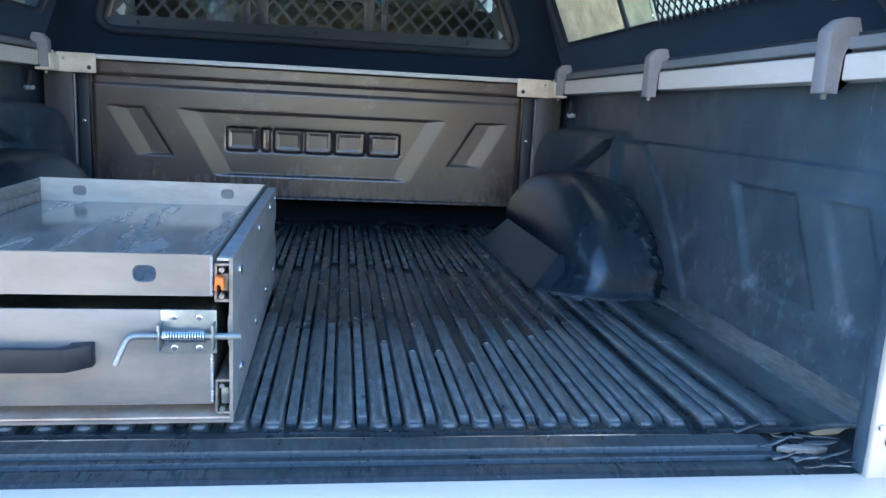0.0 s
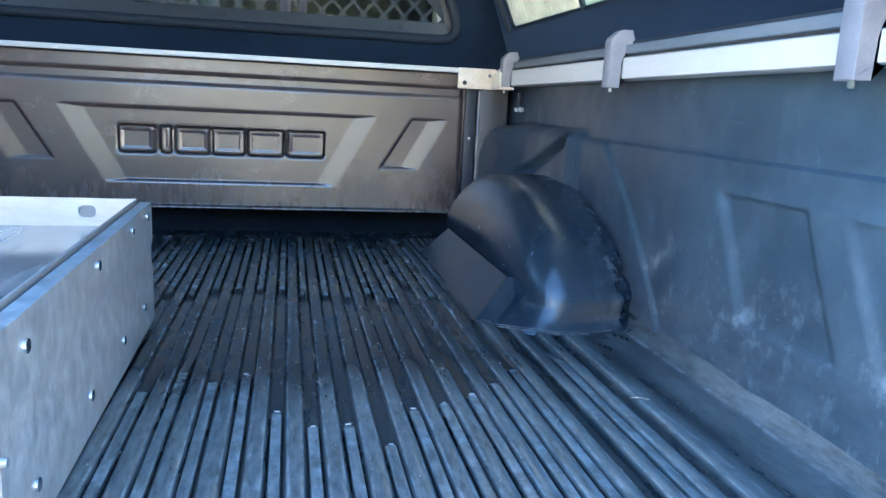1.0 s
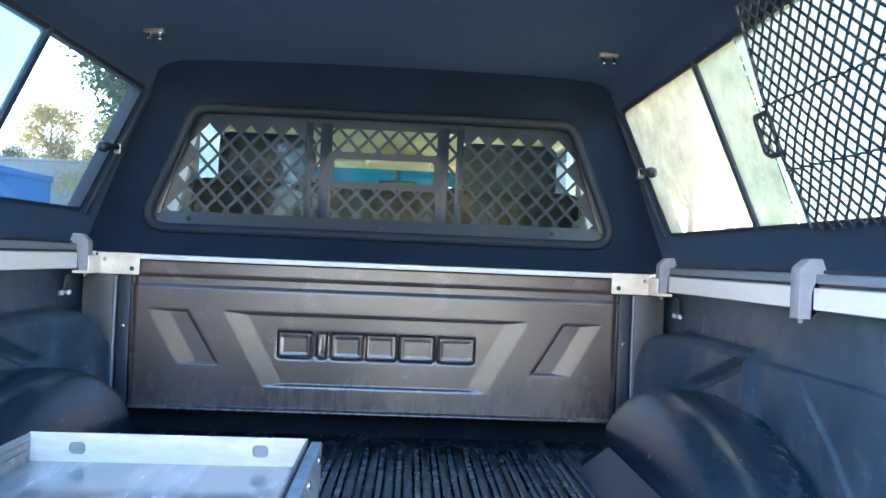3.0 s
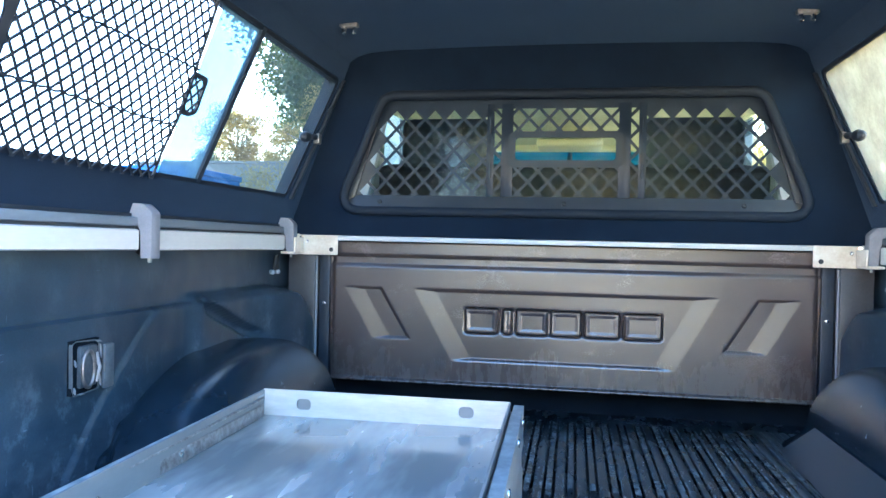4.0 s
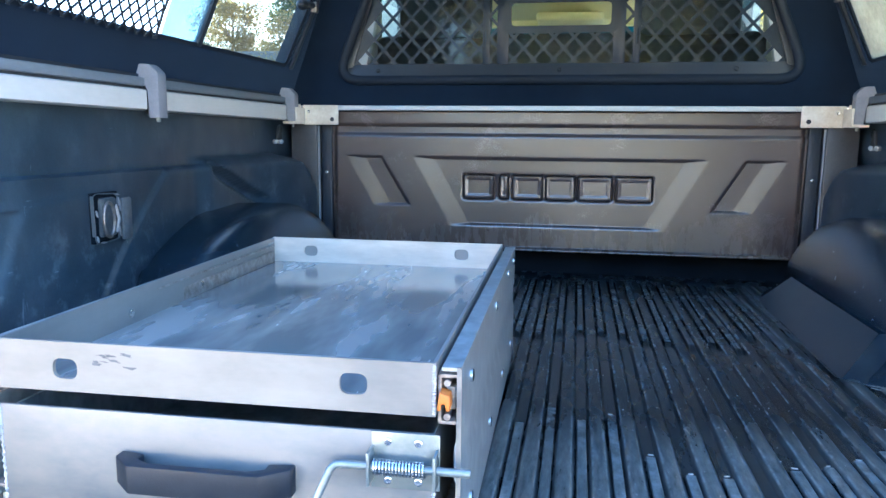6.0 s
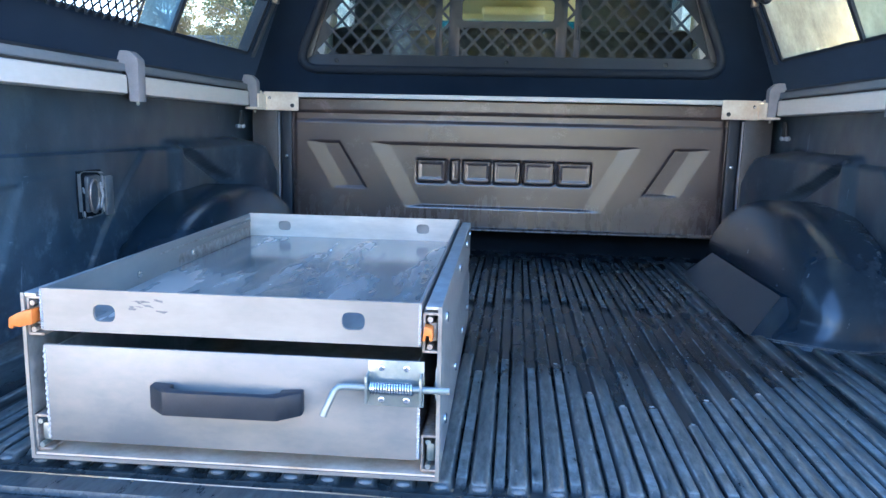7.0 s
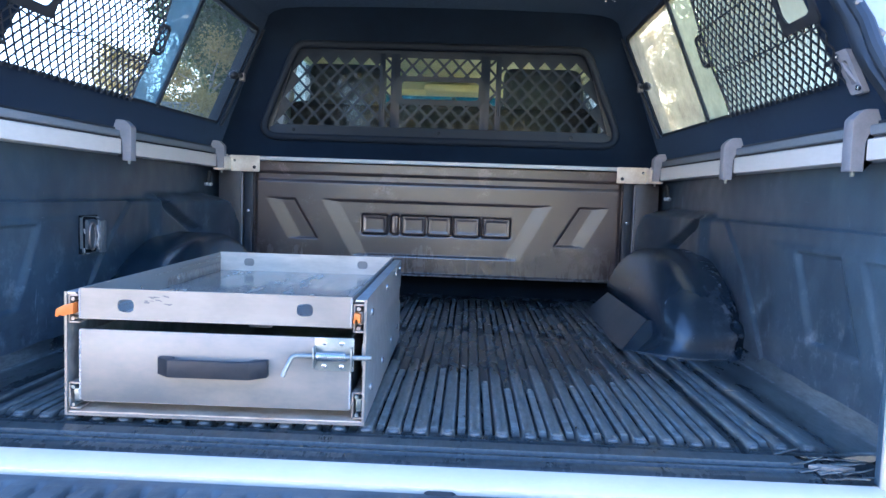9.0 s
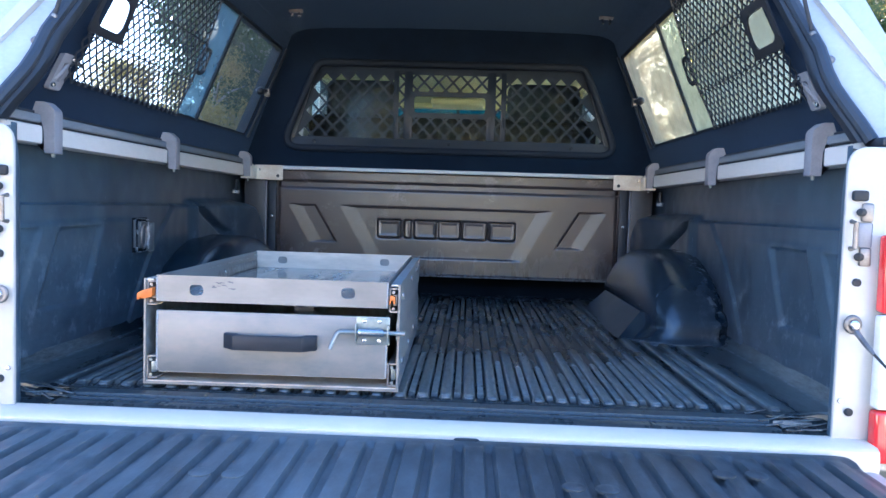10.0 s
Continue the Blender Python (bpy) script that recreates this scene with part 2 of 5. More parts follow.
M_PLATED = pbr("dull_plated_steel", (0.26, 0.27, 0.28), (0.42, 0.42, 0.42), (0.34, 0.48), 0.3, 40, 200, 0.08)
M_ALU = pbr("raw_aluminium", (0.162, 0.170, 0.176), (0.256, 0.242, 0.222), (0.36, 0.58), 0.35, 11, 150, 0.06, 0.0005, (0.6, 0.6, 1.3), grain=0.10, contrast=(0.40, 0.60))
M_LIP = pbr("lip_aluminium", (0.190, 0.181, 0.168), (0.285, 0.264, 0.234), (0.36, 0.52), 0.25, 9, 150, 0.06, 0.0005, (0.5, 0.5, 1.2), grain=0.12, contrast=(0.36, 0.62))
# lip aluminium again, lightened and warmed for how the rear lip is lit
M_LIP_REAR_LIT = pbr("lit_lip_aluminium", (0.46, 0.40, 0.32), (0.66, 0.58, 0.47), (0.34, 0.50), 0.2, 14, 150, 0.06, 0.0005, (0.5, 0.5, 2.0), grain=0.12, contrast=(0.34, 0.58))
M_TRAY = pbr("tray_aluminium", (0.29, 0.285, 0.268), (0.47, 0.452, 0.42), (0.12, 0.30), 0.45, 6, 60, 0.02, 0.0003, (1.8, 0.40, 1), contrast=(0.435, 0.575), detail=4.0, grain=0.03)
M_GALV = pbr("shell_aluminium", (0.26, 0.275, 0.275), (0.52, 0.54, 0.53), (0.28, 0.48), 0.50, 50, 140, 0.15, 0.0006, (1, 0.8, 0.65), contrast=(0.36, 0.66), grain=0.10)
M_SLIDE = pbr("greasy_slide_steel", (0.12, 0.085, 0.065), (0.42, 0.38, 0.34), (0.35, 0.5), 0.3, 60, 200, 0.1)
M_SCUFF = pbr("dark_scuff", (0.07, 0.07, 0.08), (0.13, 0.13, 0.14), (0.6, 0.7), 0, 200, 600, 0.0)
M_SHELL_EDGE = pbr("dirty_brown_aluminium", (0.40, 0.30, 0.21), (0.66, 0.56, 0.45), (0.5, 0.65), 0.0, 18, 120, 0.1)
M_WELD = pbr("weld_bead", (0.36, 0.36, 0.36), (0.48, 0.48, 0.47), (0.45, 0.60), 0.3, 60, 300, 0.2)
M_ZINC = pbr("zinc_plate", (0.20, 0.235, 0.235), (0.30, 0.32, 0.305), (0.30, 0.44), 0.6, 30, 200, 0.04)
M_STEEL = pbr("dark_steel", (0.12, 0.11, 0.10), (0.30, 0.28, 0.26), (0.35, 0.55), 0.8, 40, 200, 0.15)
M_ORANGE = pbr("orange_plastic", (0.50, 0.13, 0.015), (0.62, 0.19, 0.028), (0.4, 0.5), 0, 40, 300, 0.06)
M_HANDLE = pbr("grey_handle_plastic", (0.011, 0.014, 0.020), (0.022, 0.026, 0.034), (0.40, 0.52), 0, 30, 500, 0.25, 0.0006, spec=0.3)
M_MESH = pbr("black_mesh_coating", (0.012, 0.013, 0.016), (0.03, 0.031, 0.034), (0.4, 0.55), 0, 30, 300, 0.1)
M_GUARD = pbr("dark_guard_steel", (0.012, 0.017, 0.025), (0.018, 0.024, 0.034), (0.22, 0.26), 0.0, 20, 300, 0.03, spec=0.29)
# guard steel with the folded edges' reflections lightened into its colour
M_GUARD_LIT = pbr("guard_steel_lit", (0.030, 0.033, 0.038), (0.045, 0.047, 0.050), (0.28, 0.32), 0.0, 6, 300, 0.05, spec=0.7)
M_GRIT = pbr("pale_grit", (0.20, 0.205, 0.20), (0.38, 0.38, 0.37), (0.5, 0.7), 0, 60, 300, 0.0)
M_STRAW = pbr("dry_straw", (0.22, 0.20, 0.16), (0.36, 0.33, 0.27), (0.5, 0.7), 0, 60, 300, 0.0)
M_WORN = pbr("worn_liner_plastic", (0.07, 0.08, 0.087), (0.12, 0.135, 0.142), (0.35, 0.5), 0, 90, 300, 0.1)
M_BARE = pbr("bare_backing", (0.26, 0.22, 0.18), (0.40, 0.35, 0.29), (0.6, 0.7), 0, 60, 200, 0.2)
M_RED = pbr("red_lens", (0.55, 0.012, 0.012), (0.66, 0.02, 0.018), (0.08, 0.14), 0, 30, 60, 0.05, coat=1.0)
M_CLEAR = pbr("clear_lens", (0.60, 0.60, 0.58), (0.78, 0.78, 0.76), (0.08, 0.2), 0, 30, 60, 0.05, coat=1.0)
M_CHROME = pbr("bright_metal", (0.62, 0.62, 0.63), (0.8, 0.8, 0.8), (0.12, 0.25), 1.0, 40, 300, 0.03)
M_GLASS = glass("window_glass", (0.36, 0.39, 0.37), 0.035, (0.40, 0.44, 0.42), 0.8)
M_GLASS_REAR = glass("rear_window_glass", (0.52, 0.58, 0.62), 0.04)
M_GLASS_TEAL = glass("tinted_glass", (0.085, 0.135, 0.160), 0.34, (0.11, 0.175, 0.205), 1.0)
M_GLASS_OLIVE = glass("dusty_tinted_glass", (0.13, 0.14, 0.075), 0.55, (0.26, 0.255, 0.145), 1.0)
M_GLASS_DUST = glass("dusty_window_glass", (0.88, 0.78, 0.50), 0.18, (0.80, 0.69, 0.40), 0.9, blur=0.34)
M_GLASS_RIGHT = glass("rear_pane_glass", (0.15, 0.16, 0.12), 0.30, (0.30, 0.31, 0.21), 0.8, blur=0.4)
M_GLASS_CAB = glass("cab_glass", (0.92, 0.95, 0.87), 0.002, base=0.010)
M_GLASS_FRONT = glass("front_window_glass", (0.88, 0.92, 0.90), 0.0, base=0.014)
M_GLASS_DOOR = glass("door_glass", (0.50, 0.56, 0.54), 0.01)
M_SHADE = glass("shade_band_glass", (0.01, 0.07, 0.09), 0.0)
M_CLOTH = pbr("seat_cloth", (0.010, 0.011, 0.013), (0.022, 0.023, 0.025), (0.8, 0.95), 0, 20, 500, 0.4)
M_REST = pbr("headrest_cloth", (0.040, 0.046, 0.056), (0.065, 0.073, 0.086), (0.7, 0.85), 0, 20, 500, 0.4)
M_HEAD = pbr("cream_headliner", (0.76, 0.70, 0.36), (0.84, 0.78, 0.44), (0.85, 0.95), 0, 10, 400, 0.2)
M_PLASTIC = pbr("dark_cab_plastic", (0.03, 0.032, 0.035), (0.05, 0.052, 0.055), (0.5, 0.65), 0, 20, 300, 0.2)
M_GREYP = pbr("grey_cab_plastic", (0.30, 0.30, 0.26), (0.38, 0.38, 0.33), (0.5, 0.65), 0, 20, 300, 0.1)
M_GROUND = pbr("dry_gravel", (0.44, 0.35, 0.23), (0.60, 0.50, 0.36), (0.85, 0.95), 0, 0.8, 25, 0.6, 0.02)
M_BARK = pbr("gum_bark", (0.22, 0.19, 0.16), (0.42, 0.38, 0.33), (0.8, 0.95), 0, 3, 30, 0.6, 0.02, (1, 1, 0.3))
M_LEAF = pbr("gum_leaf", (0.045, 0.070, 0.022), (0.12, 0.15, 0.045), (0.5, 0.65), 0, 0.7, 6, 0.0)
M_LEAF_DRY = pbr("dry_leaf", (0.26, 0.20, 0.055), (0.50, 0.39, 0.12), (0.6, 0.75), 0, 0.7, 6, 0.0)
for m in (M_LEAF, M_LEAF_DRY):
    tree_nodes, links = m.node_tree.nodes, m.node_tree.links
    bsdf = tree_nodes["Principled BSDF"]
    thin = tree_nodes.new("ShaderNodeBsdfTranslucent")
    links.new(bsdf.inputs["Base Color"].links[0].from_socket, thin.inputs["Color"])
    both = tree_nodes.new("ShaderNodeMixShader")
    both.inputs[0].default_value = 0.5
    links.new(bsdf.outputs[0], both.inputs[1])
    links.new(thin.outputs[0], both.inputs[2])
    links.new(both.outputs[0], tree_nodes["Material Output"].inputs["Surface"])
M_CONTAINER = pbr("blue_container_paint", (0.02, 0.12, 0.42), (0.03, 0.18, 0.55), (0.4, 0.55), 0, 2, 30, 0.1)
M_RENDER = pbr("cream_render", (0.62, 0.50, 0.36), (0.72, 0.60, 0.45), (0.8, 0.9), 0, 1.5, 40, 0.3, 0.004)
M_SHED = pbr("grey_sheet_wall", (0.34, 0.35, 0.34), (0.44, 0.44, 0.42), (0.5, 0.65), 0, 2, 30, 0.1)
M_FENCE = pbr("weathered_fence_sheet", (0.20, 0.19, 0.16), (0.27, 0.26, 0.22), (0.5, 0.65), 0, 2, 30, 0.1)
M_CARPAINT = pbr("silver_car_paint", (0.45, 0.47, 0.49), (0.55, 0.57, 0.58), (0.2, 0.3), 0.6, 3, 200, 0.0, coat=0.6)
M_TYRE = pbr("tyre_rubber", (0.02, 0.02, 0.02), (0.04, 0.04, 0.04), (0.8, 0.9), 0, 20, 200, 0.2)

# ---- mesh helpers ----
ORIGIN = {}


def finish(name, bm, material, smooth=35):
    bmesh.ops.recalc_face_normals(bm, faces=bm.faces)
    me = bpy.data.meshes.new(name)
    bm.to_mesh(me)
    bm.free()
    me.materials.append(material)
    if smooth:
        for p in me.polygons:
            p.use_smooth = True
        me.set_sharp_from_angle(angle=radians(smooth))
    return me


def thing(name, at, label, category, group="", kind=""):
    ob = new(name)
    ob.empty_display_size = 0.05
    ob.location = at
    ORIGIN[ob] = Vector(at)
    return tagged(ob, label, category, group, kind)


def part(name, bm, material, parent, label="", smooth=35):
    bmesh.ops.translate(bm, verts=bm.verts, vec=-ORIGIN[parent])
    ob = new(name, finish(name, bm, material, smooth))
    ob.parent = parent
    ORIGIN[ob] = ORIGIN[parent]
    return tagged(ob, label)


def solo(name, bm, material, label, category, group="", kind="", at=(0, 0, 0), smooth=35):
    bmesh.ops.translate(bm, verts=bm.verts, vec=-Vector(at))
    ob = new(name, finish(name, bm, material, smooth))
    ob.location = at
    ORIGIN[ob] = Vector(at)
    return tagged(ob, label, category, group, kind)


def join(*bms):
    out = bmesh.new()
    for b in bms:
        me = bpy.data.meshes.new("temp")
        b.to_mesh(me)
        b.free()
        out.from_mesh(me)
        bpy.data.meshes.remove(me)
    return out


def box(x0, x1, y0, y1, z0, z1, bevel=0.0, seg=2):
    bm = bmesh.new()
    bmesh.ops.create_cube(bm, size=1)
    bmesh.ops.scale(bm, verts=bm.verts, vec=(x1 - x0, y1 - y0, z1 - z0))
    bmesh.ops.translate(bm, verts=bm.verts, vec=((x0 + x1) / 2, (y0 + y1) / 2, (z0 + z1) / 2))
    if bevel:
        bmesh.ops.bevel(bm, geom=bm.edges[:], offset=bevel, segments=seg, affect="EDGES", profile=0.5)
    return bm


def prism(points, axis, a, b, bevel=0.0, seg=2):
    """A flat outline (two coordinates each, in the order of the axes left over) pushed from a to b along an axis."""
    bm = bmesh.new()
    n = "xyz".index(axis)

    def put(p, v):
        q = list(p)
        q.insert(n, v)
        return bm.verts.new(q)

    lo, hi = [put(p, a) for p in points], [put(p, b) for p in points]
    bm.faces.new(lo)
    bm.faces.new(hi[::-1])
    for i in range(len(points)):
        j = (i + 1) % len(points)
        bm.faces.new((lo[i], hi[i], hi[j], lo[j]))
    if bevel:
        bmesh.ops.recalc_face_normals(bm, faces=bm.faces)
        bmesh.ops.bevel(bm, geom=bm.edges[:], offset=bevel, segments=seg, affect="EDGES", profile=0.5)
    return bm


def rounded(points, radius, n=5):
    """The outline with its corners rounded by arcs of n + 1 points."""
    out, count = [], len(points)
    radii = radius if isinstance(radius, (list, tuple)) else [radius] * count
    for i, p in enumerate(points):
        a, b, c = Vector(points[i - 1]), Vector(p), Vector(points[(i + 1) % count])
        u, v = (a - b).normalized(), (c - b).normalized()
        half = math.acos(max(-1, min(1, u.dot(v)))) / 2
        cut = min(radii[i] / math.tan(half), 0.499 * min((a - b).length, (c - b).length))
        for k in range(n + 1):
            f = k / n
            s, e = b + u * cut, b + v * cut
            out.append(tuple((1 - f) ** 2 * s + 2 * f * (1 - f) * b + f * f * e))
    return out


def rect(a0, a1, b0, b1):
    return [(a0, b0), (a1, b0), (a1, b1), (a0, b1)]


def ring(outer, inner, shape, depth):
    """A plate between two outlines of as many points; shape(a, b, d) places a point of it, d metres deep."""
    bm = bmesh.new()
    loops = [[bm.verts.new(shape(*p, d)) for p in line] for line, d in ((outer, 0), (inner, 0), (inner, depth), (outer, depth))]
    n = len(outer)
    for k in range(4):
        u, v = loops[k], loops[(k + 1) % 4]
        for i in range(n):
            j = (i + 1) % n
            bm.faces.new((u[i], u[j], v[j], v[i]))
    return bm


def grid(columns, rows, place):
    """A sheet of columns x rows quads; place(i, j) gives the points."""
    verts = [place(i, j) for j in range(rows + 1) for i in range(columns + 1)]
    w = columns + 1
    faces = [(j * w + i, j * w + i + 1, (j + 1) * w + i + 1, (j + 1) * w + i) for j in range(rows) for i in range(columns)]
    me = bpy.data.meshes.new("temp")
    me.from_pydata(verts, [], faces)
    bm = bmesh.new()
    bm.from_mesh(me)
    bpy.data.meshes.remove(me)
    return bm


def tube(points, radius, seg=10, closed=False, caps=True):
    pts = [Vector(p) for p in points]
    bm = bmesh.new()
    rings, n = [], len(pts)
    side = None
    for i, p in enumerate(pts):
        a = pts[(i - 1) % n] if closed or i else p
        b = pts[(i + 1) % n] if closed or i < n - 1 else p
        way = (b - a).normalized()
        if side is None:
            side = way.orthogonal().normalized()
        side = (side - way * side.dot(way)).normalized()
        up = way.cross(side)
        r = radius[i] if isinstance(radius, (list, tuple)) else radius
        rings.append([bm.verts.new(p + r * (math.cos(k * math.tau / seg) * side + math.sin(k * math.tau / seg) * up)) for k in range(seg)])
    for i in range(n if closed else n - 1):
        u, v = rings[i], rings[(i + 1) % n]
        for k in range(seg):
            bm.faces.new((u[k], u[(k + 1) % seg], v[(k + 1) % seg], v[k]))
    if caps and not closed:
        bm.faces.new(rings[0][::-1])
        bm.faces.new(rings[-1])
    return bm


def bend(bm, shape):
    for v in bm.verts:
        v.co = shape(v.co.x, v.co.y, v.co.z)
    return bm


def disc(centre, way, radius, height, seg=16, dome=0.0):
    """A round stud on a surface: its foot at centre, standing along way."""
    c, w = Vector(centre), Vector(way).normalized()
    pts = [c, c + w * height * 0.75, c + w * height * 0.93, c + w * height]
    return tube(pts, [radius, radius, radius * 0.85, radius * (0.55 - dome * 0.3)], seg)


def ease(a, b, v):
    f = max(0.0, min(1.0, (v - a) / (b - a)))
    return f * f * (3 - 2 * f)

# ---- the bed: floor, walls, front ----
PITCH, RIB0 = 0.0405, 0.0335
PAD_ENDS = {-1: 0.41, 0: 0.50, 1: 0.435, 2: 0.460, 3: 0.335, 4: 0.291, 5: 0.293, 6: 0.238, 7: 0.330, 8: 0.344, 9: 0.369}


def rib(x):
    """1 on the broad rounded top of a rib of the liner, 0 in the groove beside it. Grooves lie at RIB0 + k * PITCH."""
    u = PITCH / 2 - abs((x - RIB0) % PITCH - PITCH / 2)
    return ease(0.0062, 0.0130, u) * (0.88 + 0.12 * ease(0.010, 0.0200, u))


def pad_end(k):
    """Where the worn pad in groove k ends, going forward from the tail."""
    x = RIB0 + k * PITCH
    return PAD_ENDS.get(k, 0.37 + 0.9 * max(0.0, x - 0.39) + 0.05 * noise.noise((k * 1.7, 3.1, 0)))


def far_pad(k):
    """Where the pad in groove k begins again, towards the bed front."""
    return 0.875 + 0.10 * noise.noise((k * 1.3, 7.7, 0))


def floor_sheet():
    xs = [-0.775, -0.76, -0.74, -0.72, -0.70, -0.68, -0.66, -0.648]
    half = (0.0030, 0.0050, 0.0056, 0.0061, 0.0066, 0.0072, 0.0080, 0.0090, 0.0102, 0.0115, 0.0140, 0.0170, 0.0198)
    offsets = [-d for d in half[::-1]] + [0.0] + list(half)
    for k in range(-16, 16):
        c = RIB0 + k * PITCH
        if abs(c) < 0.635:
            xs += [c + d for d in offsets]
    xs += [0.66, 0.68, 0.70, 0.72, 0.74, 0.76, 0.775]
    ys = [0.012, 0.017, 0.019, 0.021, 0.024, 0.027, 0.030, 0.034, 0.038, 0.042, 0.046, 0.052, 0.056] + [0.07 + 0.03 * i for i in range(5)] + [0.21 + 0.006 * i for i in range(46)] + [0.55, 0.62, 0.70] + [0.755 + 0.006 * i for i in range(32)] + [0.96, 1.04, 1.12, 1.20, 1.28, 1.36, 1.40] + [1.44, 1.452, 1.462, 1.472, 1.50, 1.545, 1.56, 1.575]

    def place(i, j):
        x, y = xs[i], ys[j]
        k = round((x - RIB0) / PITCH)
        u = abs(x - RIB0 - k * PITCH)
        ends = (1 - ease(1.45, 1.472, y)) * (1 - ease(0.630, 0.655, abs(x)))
        on = rib(x) * ease(0.024, 0.042, y) * ends
        near = pad_end(k)
        far = far_pad(k)
        pad = (1 - ease(0.0054, 0.0066, u)) * max(ease(0.040, 0.054, y) * (1 - ease(near - 0.003, near + 0.003, y)), ease(far - 0.02, far + 0.02, y))
        pad *= (1 - ease(0.585, 0.60, abs(x))) * ends * 0.86
        z = -0.0085 + 0.0085 * max(on, pad) + 0.0009 * noise.noise((x * 60, y * 22, 4)) * max(on, pad) + 0.0055 * ease(0.65, 0.69, abs(x)) + 0.05 * ease(0.72, 0.775, abs(x)) ** 2
        if k == 12:
            z -= 0.008 * (1 - ease(0.006, 0.012, u)) * (1 - ease(0.55, 0.60, y))
        z += 0.0020 * ease(0.016, 0.0195, y) * (1 - ease(0.0215, 0.026, y))
        z += 0.0012 * noise.noise((x * 9, y * 5, 0)) - 0.0006
        return (x, y, z)

    return grid(len(xs) - 1, len(ys) - 1, place)


floor = solo("floor", floor_sheet(), M_FLOOR, "ribbed black plastic ute bed liner floor, dusty towards the tailgate", "bed floor", kind="structure", smooth=60)


def lip():
    line = [(0.013, -0.0125), (0.008, -0.0125), (0.003, -0.0055), (-0.028, -0.0048), (-0.031, -0.0110), (-0.038, -0.0110), (-0.041, -0.0065), (-0.050, -0.0060), (-0.053, -0.0105),
            (-0.060, -0.0105), (-0.063, -0.0065), (-0.078, -0.0065), (-0.086, -0.011), (-0.086, -0.026), (0.013, -0.026)]
    return prism(line, "x", -0.575, 0.585)


part("rear_lip", lip(), M_FLOOR, floor, "grooved black rear lip of the liner")
# worn rib ends, capped paler for the light they catch, and pad tips
bm = bmesh.new()
bmesh.ops.create_uvsphere(bm, u_segments=12, v_segments=6, radius=1.0)
bmesh.ops.scale(bm, verts=bm.verts, vec=(0.0078, 0.0045, 0.0032))
end_mesh = finish("rib_end", bm, M_WORN)
tip_mesh = finish("pad_tip", box(-0.0042, 0.0042, -0.0011, 0.0011, -0.0012, 0.0006, 0.0004, 1), M_GRIT)
for k in range(-15, 15):
    x = RIB0 + (k + 0.5) * PITCH
    if abs(x) < 0.63:
        ob = new("rib_end", end_mesh)
        ob.location, ob.parent = (x, 0.0335, -0.0055), floor
    x = RIB0 + k * PITCH
    if 0.10 < x < 0.43:
        ob = new("pad_tip", tip_mesh)
        ob.location, ob.parent = (x + 0.001 * math.sin(k * 2.3), pad_end(k) - 0.0005, -0.0016), floor
        ob.rotation_euler = (0, 0, 0.3 * math.sin(k * 1.7))
        ob.scale = (0.75 + 0.35 * math.sin(k * 3.1), 0.8 + 0.3 * math.sin(k * 2.2), 1)
scuff_mesh = finish("pad_scuff", box(-0.0032, 0.0032, -0.013, 0.013, -0.0006, 0.0006, 0.0003, 1), M_WORN)
for k in (0, 1, 4, 6, 7, 8, 10):
    ob = new("pad_scuff", scuff_mesh)
    ob.location, ob.parent = (RIB0 + k * PITCH + 0.001 * math.sin(k), far_pad(k) + 0.026, -0.0008), floor
    ob.scale = (0.7 + 0.3 * math.sin(k * 2.1), 1.0 + 0.5 * math.sin(k * 1.1), 1)
# torn, curled corners of the liner
for side in (-1, 1):
    bm = grid(19, 9, lambda i, j: (side * (0.568 + 0.0100 * i), -0.088 + 0.0125 * j,
                                  -0.014 + 0.008 * noise.noise((i * 0.45, j * 0.5, side * 3)) + 0.003 * math.sin(i * 0.9 + j * 0.7)))
    part("torn_corner", bm, M_FLOOR, floor, "torn curled corner of the black liner", smooth=50)
    rng = random.Random(31 + side)
    for k in range(13):
        x, y = 0.560 + rng.uniform(0, 0.085), -0.080 + rng.uniform(0, 0.095)
        ln, w, rise, a = rng.uniform(0.02, 0.05), rng.uniform(0.003, 0.008), rng.uniform(0.002, 0.009), rng.uniform(-0.45, 0.30)
        bm = grid(6, 1, lambda i, j: (side * (x + ln * i / 6 * math.cos(a)), y + ln * i / 6 * math.sin(a) + w * (j - 0.5) * (1 - 0.7 * i / 6), -0.006 + rise * (i / 6) ** 1.5 + 0.0006 * math.sin(i * 1.3 + k)))
        shred = part("liner_shred", bm, M_WORN if k % 5 == 0 else M_FLOOR, floor, "torn shred of liner plastic", smooth=50)
        shred.modifiers.new("thickness", "SOLIDIFY").thickness = 0.0015
    strip = [(0.590, -0.030), (0.606, -0.024), (0.640, -0.026), (0.652, -0.034), (0.632, -0.041), (0.604, -0.036)]
    part("bare_strip", prism([(side * x, y) for x, y in strip], "z", -0.012, -0.0055, 0.001), M_BARE, floor, "bare beige backing where the liner is torn")


